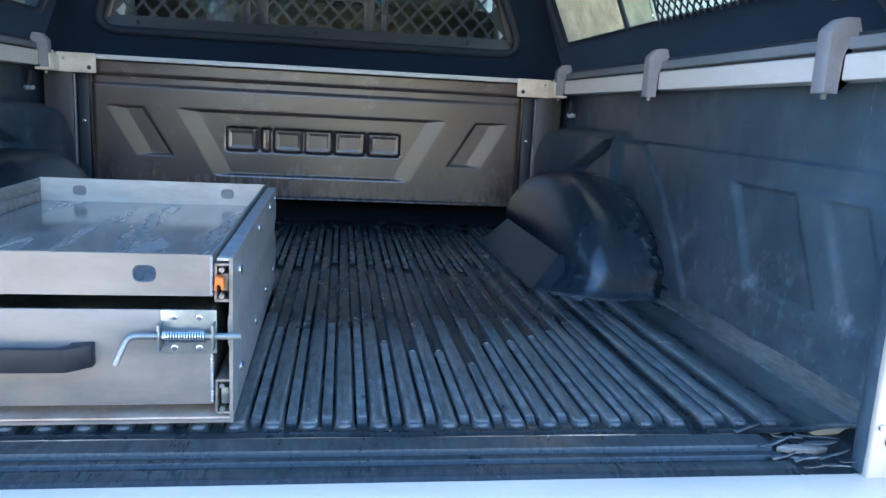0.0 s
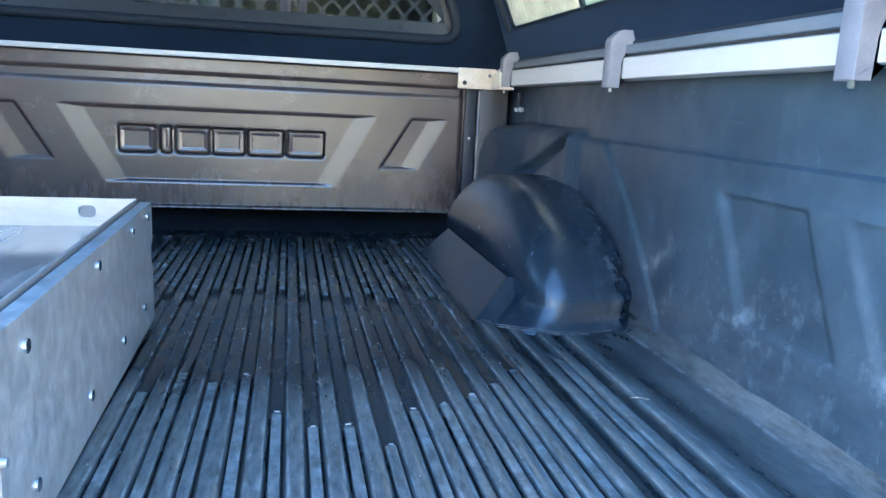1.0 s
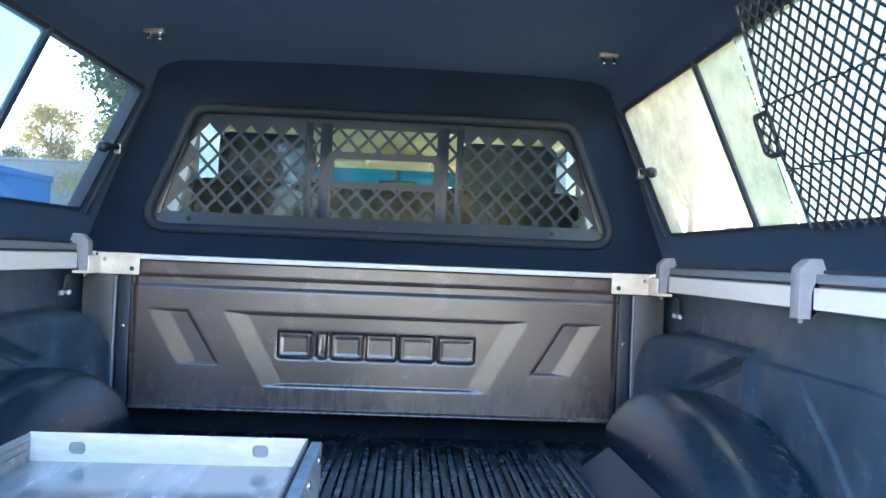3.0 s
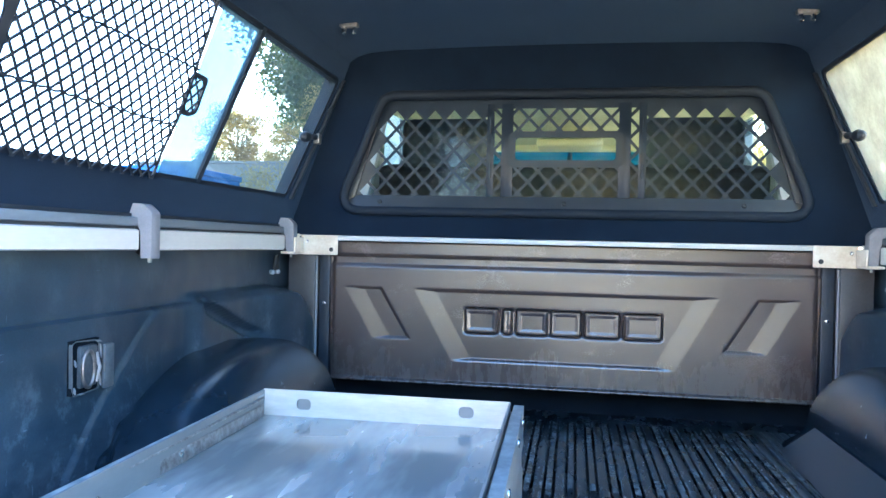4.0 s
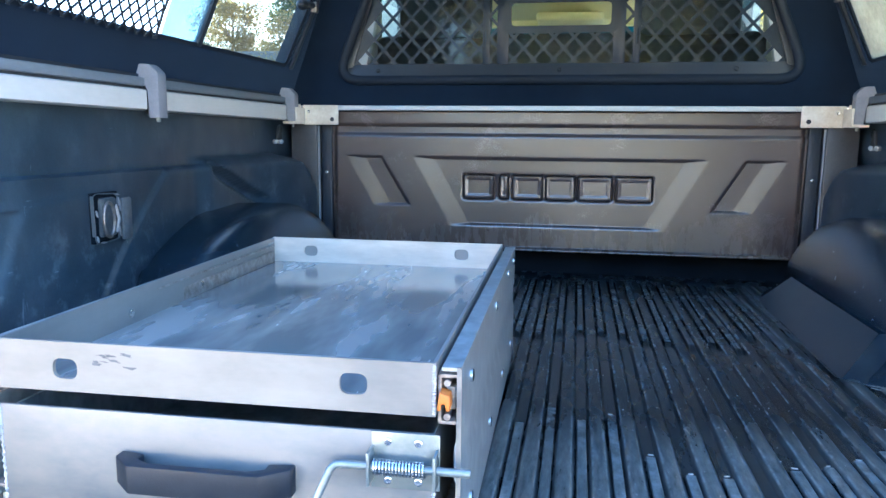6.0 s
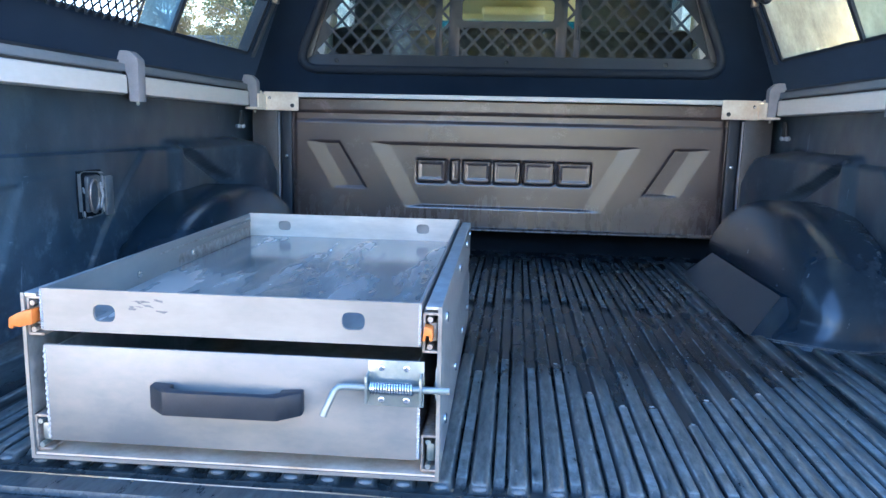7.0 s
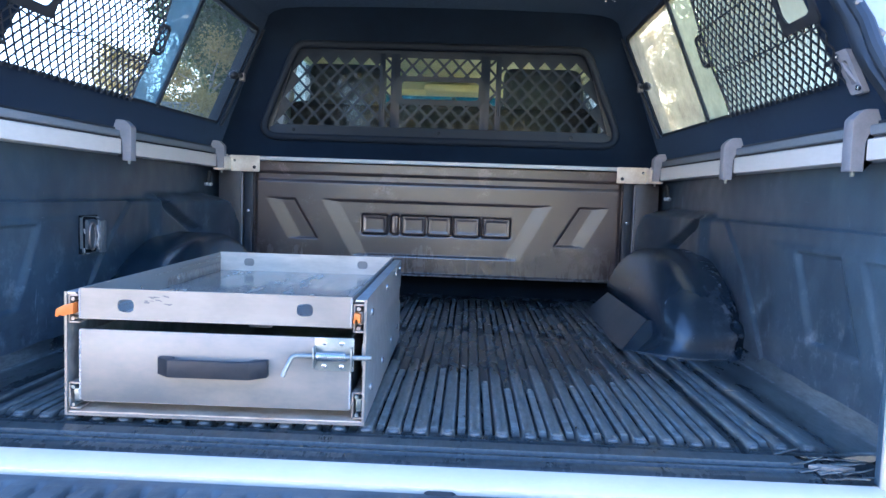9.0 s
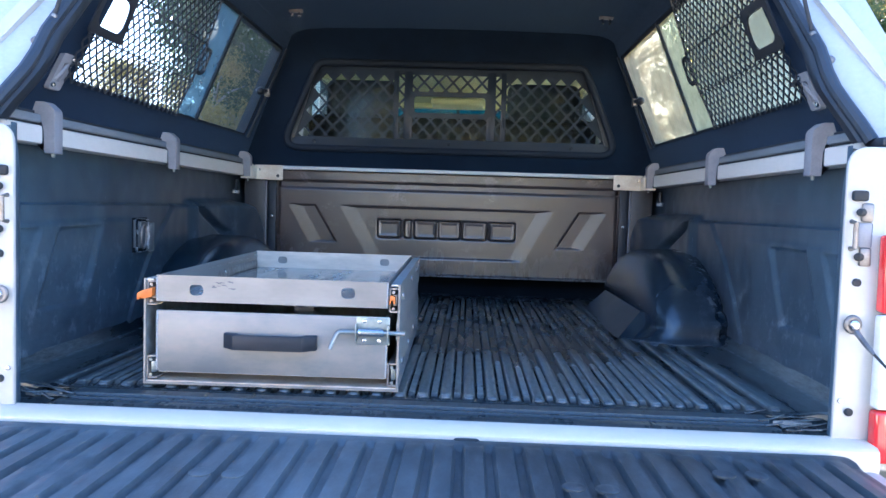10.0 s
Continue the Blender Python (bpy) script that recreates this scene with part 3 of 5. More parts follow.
def wall_sheet(side):
    ny, nz = 300, 84

    def place(i, j):
        y, z = -0.094 + 1.664 * i / ny, -0.012 + 0.45 * j / nz
        inward = 0.010 * (1 - ease(0.304, 0.311, z))
        inward += 0.006 * (1 - ease(0.262, 0.276, z)) * (1 - ease(0.50, 0.62, y))
        ys = y - 0.50 * (z - 0.10)
        band = min(ease(0.092, 0.102, z), 1 - ease(0.254, 0.264, z))
        inward -= 0.008 * min(ease(0.165, 0.180, ys), 1 - ease(0.335, 0.358, ys), band)
        inward -= 0.006 * min(ease(0.006, 0.022, ys), 1 - ease(0.092, 0.112, ys), band)
        e = y - (0.560 + 0.72 * (z - 0.03) + 1.0 * max(0.0, z - 0.03) ** 2)
        inward += 0.006 * ease(-0.003, 0.007, e) * (1 - ease(0.296, 0.312, z))
        crest = 0.320 - 0.095 * ease(1.36, 1.52, y)
        front_bulge = 1 - ease(crest - 0.008, crest + 0.008, z)
        inward += (0.016 * ease(0.93, 0.985, y) + 0.060 * ease(1.16, 1.44, y)) * front_bulge
        q = abs((z - 0.252) + 0.38 * (y - 1.12))
        inward -= 0.026 * (1 - ease(0.006, 0.020, q)) * ease(0.98, 1.03, y) * (1 - ease(1.22, 1.28, y))
        inward += 0.0035 * noise.noise((y * 5, z * 7, side * 5)) + 0.0015 * noise.noise((y * 19, z * 21, side * 2))
        x = 0.768 - inward
        rear = 0.655 if side > 0 else 0.634
        x = rear + (x - rear) * ease(-0.085, 0.05, y)
        x += 0.004 * ease(0.36, 0.42, z)
        return (side * x, y, z)

    return grid(ny, nz, place)


def arch_sheet(side):
    """Moulded cover over the wheel: a drum lying across the bed, its rear and inner faces rounded into each other and flared at the foot."""
    rows, turn = 30, 64

    def height(y, t):
        return (0.222 - 0.030 * ease(1.25, 1.55, y)) * t - 0.008

    def dents(x, y, z):
        k = 0.0016 * noise.noise((x * 16, y * 14, side))
        k += 0.009 * ease(0.690, 0.735, x) * (1 - ease(0.10, 0.15, z)) * noise.noise((x * 38, y * 24, z * 30))
        k += 0.004 * (1 - ease(0.0, 0.030, math.hypot(x - 0.600, z - 0.105))) * (1 - ease(0.80, 0.9, y))
        return k

    def place(i, j):
        t = j / rows
        inner = 0.121 * (1 - t ** 2.6) ** (1 / 2.6) + 0.054 * (1 - ease(0.0, 0.20, t))
        reach = 0.474 * (1 - t ** 2.35) ** (1 / 2.35) + 0.012 * (1 - ease(0.0, 0.10, t))
        n = 5.0 - 2.0 * ease(0.25, 0.9, t)
        f = -1 + 2 * i / turn if i <= turn else 1 - 2 * (i - turn) / turn
        across = f * (1.5 - 0.5 * f * f)
        along = max(0.0, 1 - abs(across) ** n) ** (1 / n)
        x = 0.672 - across * (inner if across > 0 else 0.100)
        y = 1.10 - reach * along if i <= turn else 1.10 + 0.66 * reach * along
        z = height(y, t)
        k = dents(x, y, z)
        return (side * (x + k), y - k, z + k * 0.5)

    bm = grid(2 * turn, rows, place)
    bmesh.ops.remove_doubles(bm, verts=bm.verts, dist=0.0002)
    return bm


def arch_gusset(side):
    """The short rear cheek that runs from the plate's end into the arch."""
    def place(i, j):
        u, v = i / 4, j / 5
        return (side * (0.483 + 0.067 * v + (0.075 - 0.015 * v) * u), 0.691 + 0.050 * v - 0.030 * u * (1 - v) + 0.022 * u * u, -0.003 + 0.066 * v - 0.004 * u)

    return grid(4, 5, place)


def arch_facet(side):
    """The flat plate leaning against the foot of the arch, with a thin upturned edge."""
    low, high, back, front = (0.482, -0.003), (0.549, 0.064), (0.690, 0.740), 1.262
    def place(i, j, sink):
        u, v = i / 10, j / 5
        y0, y1 = back[0] + (back[1] - back[0]) * v, front + 0.03 * (1 - v) - 0.02 * v
        y = y0 + (y1 - y0) * u
        return (side * (low[0] + 0.010 * u * (1 - v) + (high[0] - low[0]) * v + sink), y, low[1] + (high[1] - low[1]) * v - sink)

    return join(grid(10, 5, lambda i, j: place(i, j, 0.0)), grid(10, 5, lambda i, j: place(i, j, 0.004)))


walls = {}
for side, name, word in ((-1, "wall_left", "left"), (1, "wall_right", "right")):
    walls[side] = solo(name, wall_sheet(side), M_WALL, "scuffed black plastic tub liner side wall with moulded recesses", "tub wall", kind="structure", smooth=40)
    arch = part("wheel_arch", arch_sheet(side), M_ARCH, walls[side], "glossy black moulded wheel arch cover", smooth=60)
    part("arch_foot", arch_facet(side), M_FACET, arch, "flat matt brown-black plate at the foot of the arch", smooth=0)
    part("arch_cheek", arch_gusset(side), M_ARCH, arch, "short cheek between the plate and the arch")
    foot = ((0.481, 1.28), (0.478, 1.0), (0.474, 0.690), (0.480, 0.674), (0.505, 0.655), (0.530, 0.645), (0.567, 0.627), (0.606, 0.611), (0.650, 0.607), (0.700, 0.616), (0.735, 0.65))
    part("foot_bead", tube([(side * x, y, 0.001 + 0.0015 * math.sin(y * 40)) for x, y in foot], 0.0010, 6), M_FLOOR, arch, "thin liner edge round the arch")
    part("foot_lip", tube([(side * (x + 0.004), y - 0.012, 0.0005 + 0.001 * math.sin(x * 90)) for x, y in foot[4:9]], 0.0008, 6), M_WORN, arch, "second thin liner edge")

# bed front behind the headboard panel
front = solo("wall_front", box(-0.775, 0.775, 1.576, 1.60, -0.02, 0.452), M_DEEP_SHADE, "front wall of the ute bed behind the panel, blackened for the shade there", "tub wall", kind="structure")


def quad_fill(x, z, corners, widths):
    """How far inside a recess a point lies: 0 at the rim, 1 on its floor. Corners go round; widths are those of the bevels."""
    f = 1.0
    for k in range(4):
        (ax, az), (bx, bz) = corners[k], corners[(k + 1) % 4]
        length = math.hypot(bx - ax, bz - az)
        d = ((bx - ax) * (z - az) - (bz - az) * (x - ax)) / length
        f = min(f, d / widths[k])
    return max(0.0, min(1.0, f))


RECESS = [(-0.290, 0.128), (0.290, 0.128), (0.397, 0.320), (-0.397, 0.320)]
SLOT_L = [(-0.510, 0.180), (-0.402, 0.180), (-0.486, 0.319), (-0.590, 0.319)]
SLOT_R = [(0.402, 0.180), (0.510, 0.180), (0.590, 0.319), (0.486, 0.319)]
EMBLEM = [(-0.255, -0.166), (-0.154, -0.127), (-0.118, -0.033), (-0.028, 0.053), (0.060, 0.151), (0.160, 0.257)]


def board_sheet():
    nx, nz = 430, 130

    def place(i, j):
        x, z = -0.630 + 1.260 * i / nx, 0.064 + 0.378 * j / nz
        x *= 1 + 0.012 * (z - 0.064) / 0.38
        y = 1.500
        y += 0.0056 * quad_fill(x, z, RECESS, (0.007, 0.050, 0.007, 0.050))
        y += 0.0060 * quad_fill(x, z, SLOT_L, (0.005, 0.005, 0.004, 0.045))
        y += 0.0060 * quad_fill(x, z, SLOT_R, (0.005, 0.045, 0.004, 0.005))
        for a, b in EMBLEM:
            if a - 0.02 < x < b + 0.02 and 0.18 < z < 0.29:
                hx, hz, r = (b - a) / 2, 0.034, 0.008
                qx, qz = abs(x - (a + b) / 2) - hx + r, abs(z - 0.2375) - hz + r
                d = math.hypot(max(qx, 0), max(qz, 0)) + min(max(qx, qz), 0) - r
                y += 0.0070 * ease(-0.007, -0.002, d) * (1 - ease(0.0, 0.005, d)) - 0.0040 * (1 - ease(-0.006, -0.001, d))
                y += 0.0026 * (1 - ease(-0.014, -0.009, d))
        y += 0.007 * ease(0.372, 0.384, z) - 0.009 * ease(0.402, 0.410, z)
        y += 0.010 * ease(0.612, 0.628, abs(x)) ** 2 - 0.014 * (1 - ease(0.064, 0.0725, z))
        y += 0.0012 * noise.noise((x * 4, z * 6, 2))
        return (x, y, z)

    return grid(nx, nz, place)


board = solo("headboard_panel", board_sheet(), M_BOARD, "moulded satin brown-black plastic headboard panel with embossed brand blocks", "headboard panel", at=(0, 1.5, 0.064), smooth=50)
board.modifiers.new("thickness", "SOLIDIFY").thickness = 0.004
for x in (-0.422, -0.140, 0.140, 0.422):
    part("screw", disc((x, 1.4985, 0.424), (0, -1, 0), 0.0055, 0.004), M_STEEL, board, "dark screw head")

for side in (-1, 1):
    post = thing("corner_post", (side * 0.655, 1.53, 0.0), "dark painted corner post beside the headboard panel", "corner post", "corner posts")
    part("post", box(*sorted((side * 0.636, side * 0.668)), 1.505, 1.575, 0.0, 0.41, 0.004), M_TRIM, post)
    part("strip", box(*sorted((side * 0.673, side * 0.750)), 1.485, 1.575, 0.0, 0.41, 0.003), M_POST, post, "dull grey steel strip")
    part("edge_bead", box(*sorted((side * 0.6685, side * 0.6725)), 1.49, 1.50, 0.02, 0.40, 0.001), M_CLAMP, post, "pale bead along the edge")
    part("screw", disc((side * 0.652, 1.505, 0.27), (0, -1, 0), 0.005, 0.003), M_CHROME, post)

# grit and straw lying on the liner
rng = random.Random(5)
bm = bmesh.new()
for _ in range(150):
    x, y = rng.uniform(-0.02, 0.66), rng.uniform(0.06, 1.42)
    if x > 0.47 and y > 0.56:
        continue
    k = round((x - RIB0) / PITCH)
    if rng.random() < 0.6:
        x = RIB0 + k * PITCH + rng.choice((-1, 1)) * rng.uniform(0.012, 0.02)
    r = rng.uniform(0.0006, 0.0017) * (1.6 if rng.random() < 0.12 else 1.0)
    z = 0.0012 if rib(x) > 0.8 else -0.0065
    a = rng.uniform(0, math.tau)
    ring4 = [bm.verts.new((x + r * math.cos(a + q) * rng.uniform(0.6, 1.3), y + r * math.sin(a + q) * rng.uniform(0.6, 1.8), z)) for q in (0, 1.6, 3.2, 4.7)]
    tip = bm.verts.new((x, y, z + r * 0.8))
    for q in range(4):
        bm.faces.new((ring4[q], ring4[(q + 1) % 4], tip))
solo("grit", bm, M_GRIT, "pale grit and flakes scattered over the liner", "grit", kind="stuff", smooth=0)
for x, y, z, dx, dy, dz in ((0.470, 0.255, 0.002, 0.012, 0.020, 0.001), (0.60, 0.330, 0.002, 0.020, -0.012, 0.002), (0.7555, 0.182, 0.135, 0.001, -0.012, 0.022), (0.7555, 0.30, 0.082, 0.001, -0.02, -0.002), (0.21, 0.40, 0.002, -0.006, 0.014, 0.001)):
    solo("straw", tube([(x, y, z), (x + dx * 0.5, y + dy * 0.5 + 0.002, z + dz * 0.5 + 0.001), (x + dx, y + dy, z + dz)], 0.0006, 5), M_STRAW, "short piece of pale straw on the liner", "straw", "straws", at=(x, y, z))

# rails
front_rail = thing("front_rail", (0, 1.49, 0.442), "thin white painted rail across the bed front", "rail", "rails")
part("rail_strip", box(-0.606, 0.606, 1.470, 1.502, 0.444, 0.457, 0.002), M_RAIL, front_rail)
for side in (-1, 1):
    plate = box(*sorted((side * 0.604, side * 0.708)), 1.468, 1.473, 0.404, 0.458, 0.003)
    b = part("bracket", plate, M_CREAM, front_rail, "cream painted corner bracket with rust stains")
    part("bracket_return", join(box(*sorted((side * 0.700, side * 0.738)), 1.395, 1.468, 0.405, 0.412, 0.002),
                                box(*sorted((side * 0.700, side * 0.706)), 1.405, 1.468, 0.411, 0.450, 0.002)), M_CREAM, b)
    part("hinge_plate", box(*sorted((side * 0.7115, side * 0.737)), 1.460, 1.466, 0.413, 0.460, 0.002), M_CREAM, b, "cream plate beside the bracket")
    part("bolt_hole", disc((side * 0.622, 1.4678, 0.419), (0, -1, 0), 0.006, 0.0008), M_TYRE, b, "dark bolt hole")
    part("bolt", disc((side * 0.690, 1.4678, 0.440), (0, -1, 0), 0.005, 0.004, 6), M_CHROME, b)

for side in (-1, 1):
    rail = thing("side_rail", (side * 0.745, 0.73, 0.412), "white painted side rail under the canopy edge", "rail", "rails")
    line = [(0.733, 0.417), (0.737, 0.415), (0.775, 0.415), (0.775, 0.456), (0.737, 0.456), (0.733, 0.454)]
    part("rail_channel", bend(prism([(side * x, z) for x, z in line], "y", 0.015, 1.425), lambda x, y, z: (x, y, z + (0.006 * (1.425 - y) / 1.41 if z < 0.43 else 0.0))), M_RAIL, rail)
    # black strip closes the gap under the gasket and stands for its shadow
    part("shadow_strip", box(*sorted((side * 0.742, side * 0.775)), 0.03, 1.43, 0.4564, 0.4609), M_TYRE, rail, "dark strip put in for the shadow gap under the gasket")
    part("gasket", box(*sorted((side * 0.736, side * 0.775)), 0.03, 1.43, 0.4612, 0.4775, 0.003), M_GASKET, rail, "grey foam gasket strip")


def clamp(side, y):
    c = thing("canopy_clamp", (side * 0.725, y, 0.40), "grey painted hook clamp holding the canopy to the rail", "clamp", "canopy clamps")
    w = 0.0145
    line = rounded([(0.709, 0.404), (0.7305, 0.404), (0.7315, 0.446), (0.7355, 0.462), (0.795, 0.472), (0.795, 0.490), (0.764, 0.502), (0.727, 0.502), (0.709, 0.486)], [0.001, 0.001, 0.002, 0.004, 0.001, 0.003, 0.010, 0.014, 0.014], 4)
    part("hook", prism([(side * a, b) for a, b in line], "y", y - w, y + w, 0.0012), M_CLAMP, c)
    part("bolt", disc((side * 0.720, y, 0.404), (0, 0, -1), 0.004, 0.008, 8), M_ZINC, c, "bolt end under the hook")
    # dark plate stands in for the shadow gap beside the hook
    part("shadow_gap_plate", box(*sorted((side * 0.7322, side * 0.7335)), y + w, y + w + 0.008, 0.408, 0.448), M_STEEL, c, "dark plate standing in for the shadow gap beside the hook")
    return c


for side in (-1, 1):
    for y in (0.168, 0.752, 1.425):
        clamp(side, y)

# small stud pairs on the tub wall, tie-down pocket
for side in (-1, 1):
    s = thing("wall_stud", (side * 0.752, 1.42, 0.356), "pair of bright bolts through the tub wall", "bolt", "wall studs")
    for d in (-0.022, 0.014):
        part("bolt", disc((side * 0.764, 1.42 + d, 0.356), (-side * 0.75, -0.66, 0), 0.0068, 0.013, 10), M_PLATED, s)
    tab = [(1.405, 0.362), (1.437, 0.360), (1.432, 0.378), (1.439, 0.388), (1.430, 0.402), (1.416, 0.398), (1.412, 0.380)]
    part("torn_tab", prism(tab, "x", *sorted((side * 0.757, side * 0.763)), 0.001), M_TYRE, s, "ragged black liner tab above the bolts")


def tie_down(side):
    x = 0.752
    t = thing("tie_down", (side * x, 0.62, 0.18), "dull steel tie-down loop in a torn cut-out of the liner", "tie-down", "tie-downs")
    shape = lambda a, b, d: (side * (x - 0.004 + d + 0.004 * noise.noise((a * 70, b * 60, 1))), a + 0.006 * noise.noise((a * 50, b * 50, 4)), b + 0.006 * noise.noise((a * 50, b * 50, 8)))
    part("cutout_rim", ring(rounded(rect(0.586, 0.656, 0.185, 0.274), 0.014, 8), rounded(rect(0.588, 0.654, 0.187, 0.272), 0.012, 8), shape, 0.006), M_WORN, t, "torn pale rim of the cut-out")
    for a, b, da, db in ((0.640, 0.270, 0.016, -0.004), (0.653, 0.262, 0.003, -0.024), (0.588, 0.244, 0.004, -0.012), (0.588, 0.200, 0.003, -0.012), (0.596, 0.188, 0.018, -0.002), (0.652, 0.212, 0.003, -0.020)):
        shard = [(a, b), (a + da * 0.5 + 0.0015, b + db * 0.5 + 0.0015), (a + da, b + db), (a + da * 0.5 - 0.0015, b + db * 0.5 - 0.0015)]
        part("torn_flap", prism(shard, "x", *sorted((side * (x - 0.0075), side * (x - 0.005)))), M_PLATED, t, "pale torn flap of liner", 0)
    part("backing", box(*sorted((side * (x - 0.002), side * (x + 0.006))), 0.587, 0.655, 0.186, 0.273), M_DEEP_SHADE, t, "black sheet standing in for the shaded hollow behind the liner")
    loop = [(side * (x - 0.010), 0.618 + 0.015 * math.cos(a), 0.226 + 0.030 * math.sin(a)) for a in [k * math.tau / 20 for k in range(20)]]
    part("loop", tube(loop, 0.0030, 8, closed=True), M_STEEL, t)
    part("mount", box(*sorted((side * (x - 0.009), side * (x + 0.004))), 0.600, 0.644, 0.196, 0.264, 0.005), M_MOUNT, t, "dull grey cast mount")
    part("clip", tube([(side * (x - 0.008), 0.640, 0.250), (side * (x - 0.012), 0.644, 0.225), (side * (x - 0.008), 0.640, 0.202)], 0.003, 8), M_PLATED, t)
    part("side_flap", box(*sorted((side * (x - 0.006), side * (x + 0.002))), 0.666, 0.694, 0.184, 0.260, 0.004), M_WORN, t, "pale scraped liner flap")
    return t


tie_down(-1)

# ---- canopy ----
SLOPE = 0.36


def side_x(z, d=0.0):
    return 0.727 - SLOPE * (z - 0.555) + d


OPENING = [(0.238, 0.550), (1.405, 0.555), (1.475, 0.884), (0.332, 0.884)]
PANEL = [(-0.035, 0.478), (1.502, 0.478), (1.502, 0.936), (0.305, 0.936)]


def lerp_rim(points, grow):
    c = Vector((sum(p[0] for p in points) / 4, sum(p[1] for p in points) / 4))
    return [(p[0] + (grow if p[0] > c.x else -grow), p[1] + (grow if p[1] > c.y else -grow)) for p in points]


ceiling_line = [(side_x(0.936), 0.936), (0.570, 0.950), (0.535, 0.960), (0.46, 0.966), (0.2, 0.971), (0, 0.972)]
ceiling_line = [(x, z) for x, z in ceiling_line] + [(-x, z) for x, z in ceiling_line[-2::-1]]
outer_line = [(x * 1.03, z + 0.012) for x, z in ceiling_line][::-1]
ceiling = solo("ceiling", prism(ceiling_line + outer_line, "y", 0.29, 1.515), M_FELT, "black felt lining of the canopy roof", "canopy roof", kind="structure", smooth=60)
roof_line = [(x * 1.035, z + 0.016) for x, z in ceiling_line]
roof_top = [(x * 1.14, z + 0.05) for x, z in ceiling_line][::-1]
solo("canopy_roof_shell", prism(roof_line + roof_top, "y", 0.31, 1.60), M_WHITE, "white painted outer shell of the canopy roof", "canopy roof", kind="structure", smooth=60)

for side, name in ((-1, "canopy_wall_left"), (1, "canopy_wall_right")):
    shape = lambda a, b, d, s=side: (s * side_x(b, d), a, b)
    w = solo(name, ring(rounded(PANEL, 0.0005, 6), rounded(OPENING, 0.022, 6), shape, 0.016), M_FELT, "black felt lined canopy side with a window opening", "canopy wall", kind="structure")
    outside = [(-0.07, 0.462), (1.60, 0.462), (1.60, 0.975), (0.31, 0.975)]
    shape2 = lambda a, b, d, s=side: (s * side_x(b, 0.018 + d), a, b)
    part("outer_shell", ring(rounded(outside, 0.0005, 6), rounded(lerp_rim(OPENING, 0.022), 0.030, 6), shape2, 0.030), M_WHITE, w, "white painted outer shell")
    part("reveal", ring(rounded(lerp_rim(OPENING, 0.0222), 0.030, 6), rounded(lerp_rim(OPENING, 0.017), 0.028, 6), shape2, 0.031), M_RUBBER, w, "black rubber reveal of the opening")
    part("base_flange", box(*sorted((side * 0.748, side * 0.80)), 0.03, 1.60, 0.4785, 0.484), M_TRIM, w, "black base flange")

# side windows
for side, number in ((-1, "window_left"), (1, "window_right")):
    word = "left" if side < 0 else "right"
    win = thing(number, (side * 0.70, 0.85, 0.55), "sliding canopy side window with a black sash bar", "window", kind="structure")
    shape = lambda a, b, d, s=side: (s * side_x(b, d), a, b)
    frame_out, frame_in = rounded(lerp_rim(OPENING, 0.001), 0.022, 6), rounded(lerp_rim(OPENING, -0.009), 0.016, 6)
    part("window_frame", ring(frame_out, frame_in, lambda a, b, d, s=side: (s * side_x(b, 0.003 + d), a, b), 0.020), M_RUBBER, win, "black rubber window frame")
    bar = part("sash_bar", prism([(0.927, 0.556), (0.943, 0.556), (0.995, 0.882), (0.979, 0.882)], "x", -0.006, 0.006), M_TRIM, win)
    for v in bar.data.vertices:
        world_co = v.co + ORIGIN[win]
        v.co.x = side * side_x(world_co.z, 0.008 + world_co.x) - ORIGIN[win].x
    # front edge: pale seal strip on the felt side and the window latch
    strip = [(1.418, 0.552), (1.432, 0.552), (1.502, 0.884), (1.488, 0.884)]
    part("seal_strip", ring(rounded(strip, 0.002, 3), rounded([(1.4245, 0.57), (1.4255, 0.57), (1.4955, 0.87), (1.4945, 0.87)], 0.0002, 3),
                            lambda a, b, d, s=side: (s * side_x(b, -0.008 + d), a, b), 0.007), M_TRIM, win, "dark grey edge strip")
    fz = lambda f: 0.552 + (0.884 - 0.552) * f
    fy = lambda f: 1.43 + 0.06 * f
    knob = [(side_x(0.72) - 0.004, 1.452, 0.722), (0.668, 1.425, 0.720), (0.664, 1.395, 0.715), (0.662, 1.375, 0.712), (0.662, 1.360, 0.710), (0.663, 1.345, 0.708), (0.665, 1.338, 0.707)]
    latch = part("window_latch", tube([(side * x, y, z) for x, y, z in knob], [0.008, 0.007, 0.008, 0.012, 0.014, 0.011, 0.004], 14), M_HANDLE, win, "small black window catch")
    part("catch_base", box(*sorted((side * (side_x(fz(0.5)) - 0.014), side * (side_x(fz(0.5)) + 0.004))), fy(0.5) - 0.016, fy(0.5) + 0.004, fz(0.5) - 0.014, fz(0.5) + 0.014, 0.003), M_STEEL, latch)

    def pane(name, pts, material, d, label):
        bm = bmesh.new()
        bm.faces.new([bm.verts.new((side * side_x(z, d), y, z)) for y, z in pts])
        ob = part(name, bm, material, win, label, 0)
        ob.visible_shadow = False

    pane("front_pane", [(0.935, 0.552), (1.41, 0.552), (1.48, 0.888), (0.987, 0.888)], M_GLASS_DUST if side > 0 else M_GLASS, 0.006, "dusty clear glass pane" if side > 0 else "clear glass pane")
    pane("rear_pane", [(0.228, 0.545), (0.790, 0.551), (0.815, 0.888), (0.325, 0.888)], M_GLASS_RIGHT if side > 0 else M_GLASS_REAR, 0.010, "sliding glass pane")
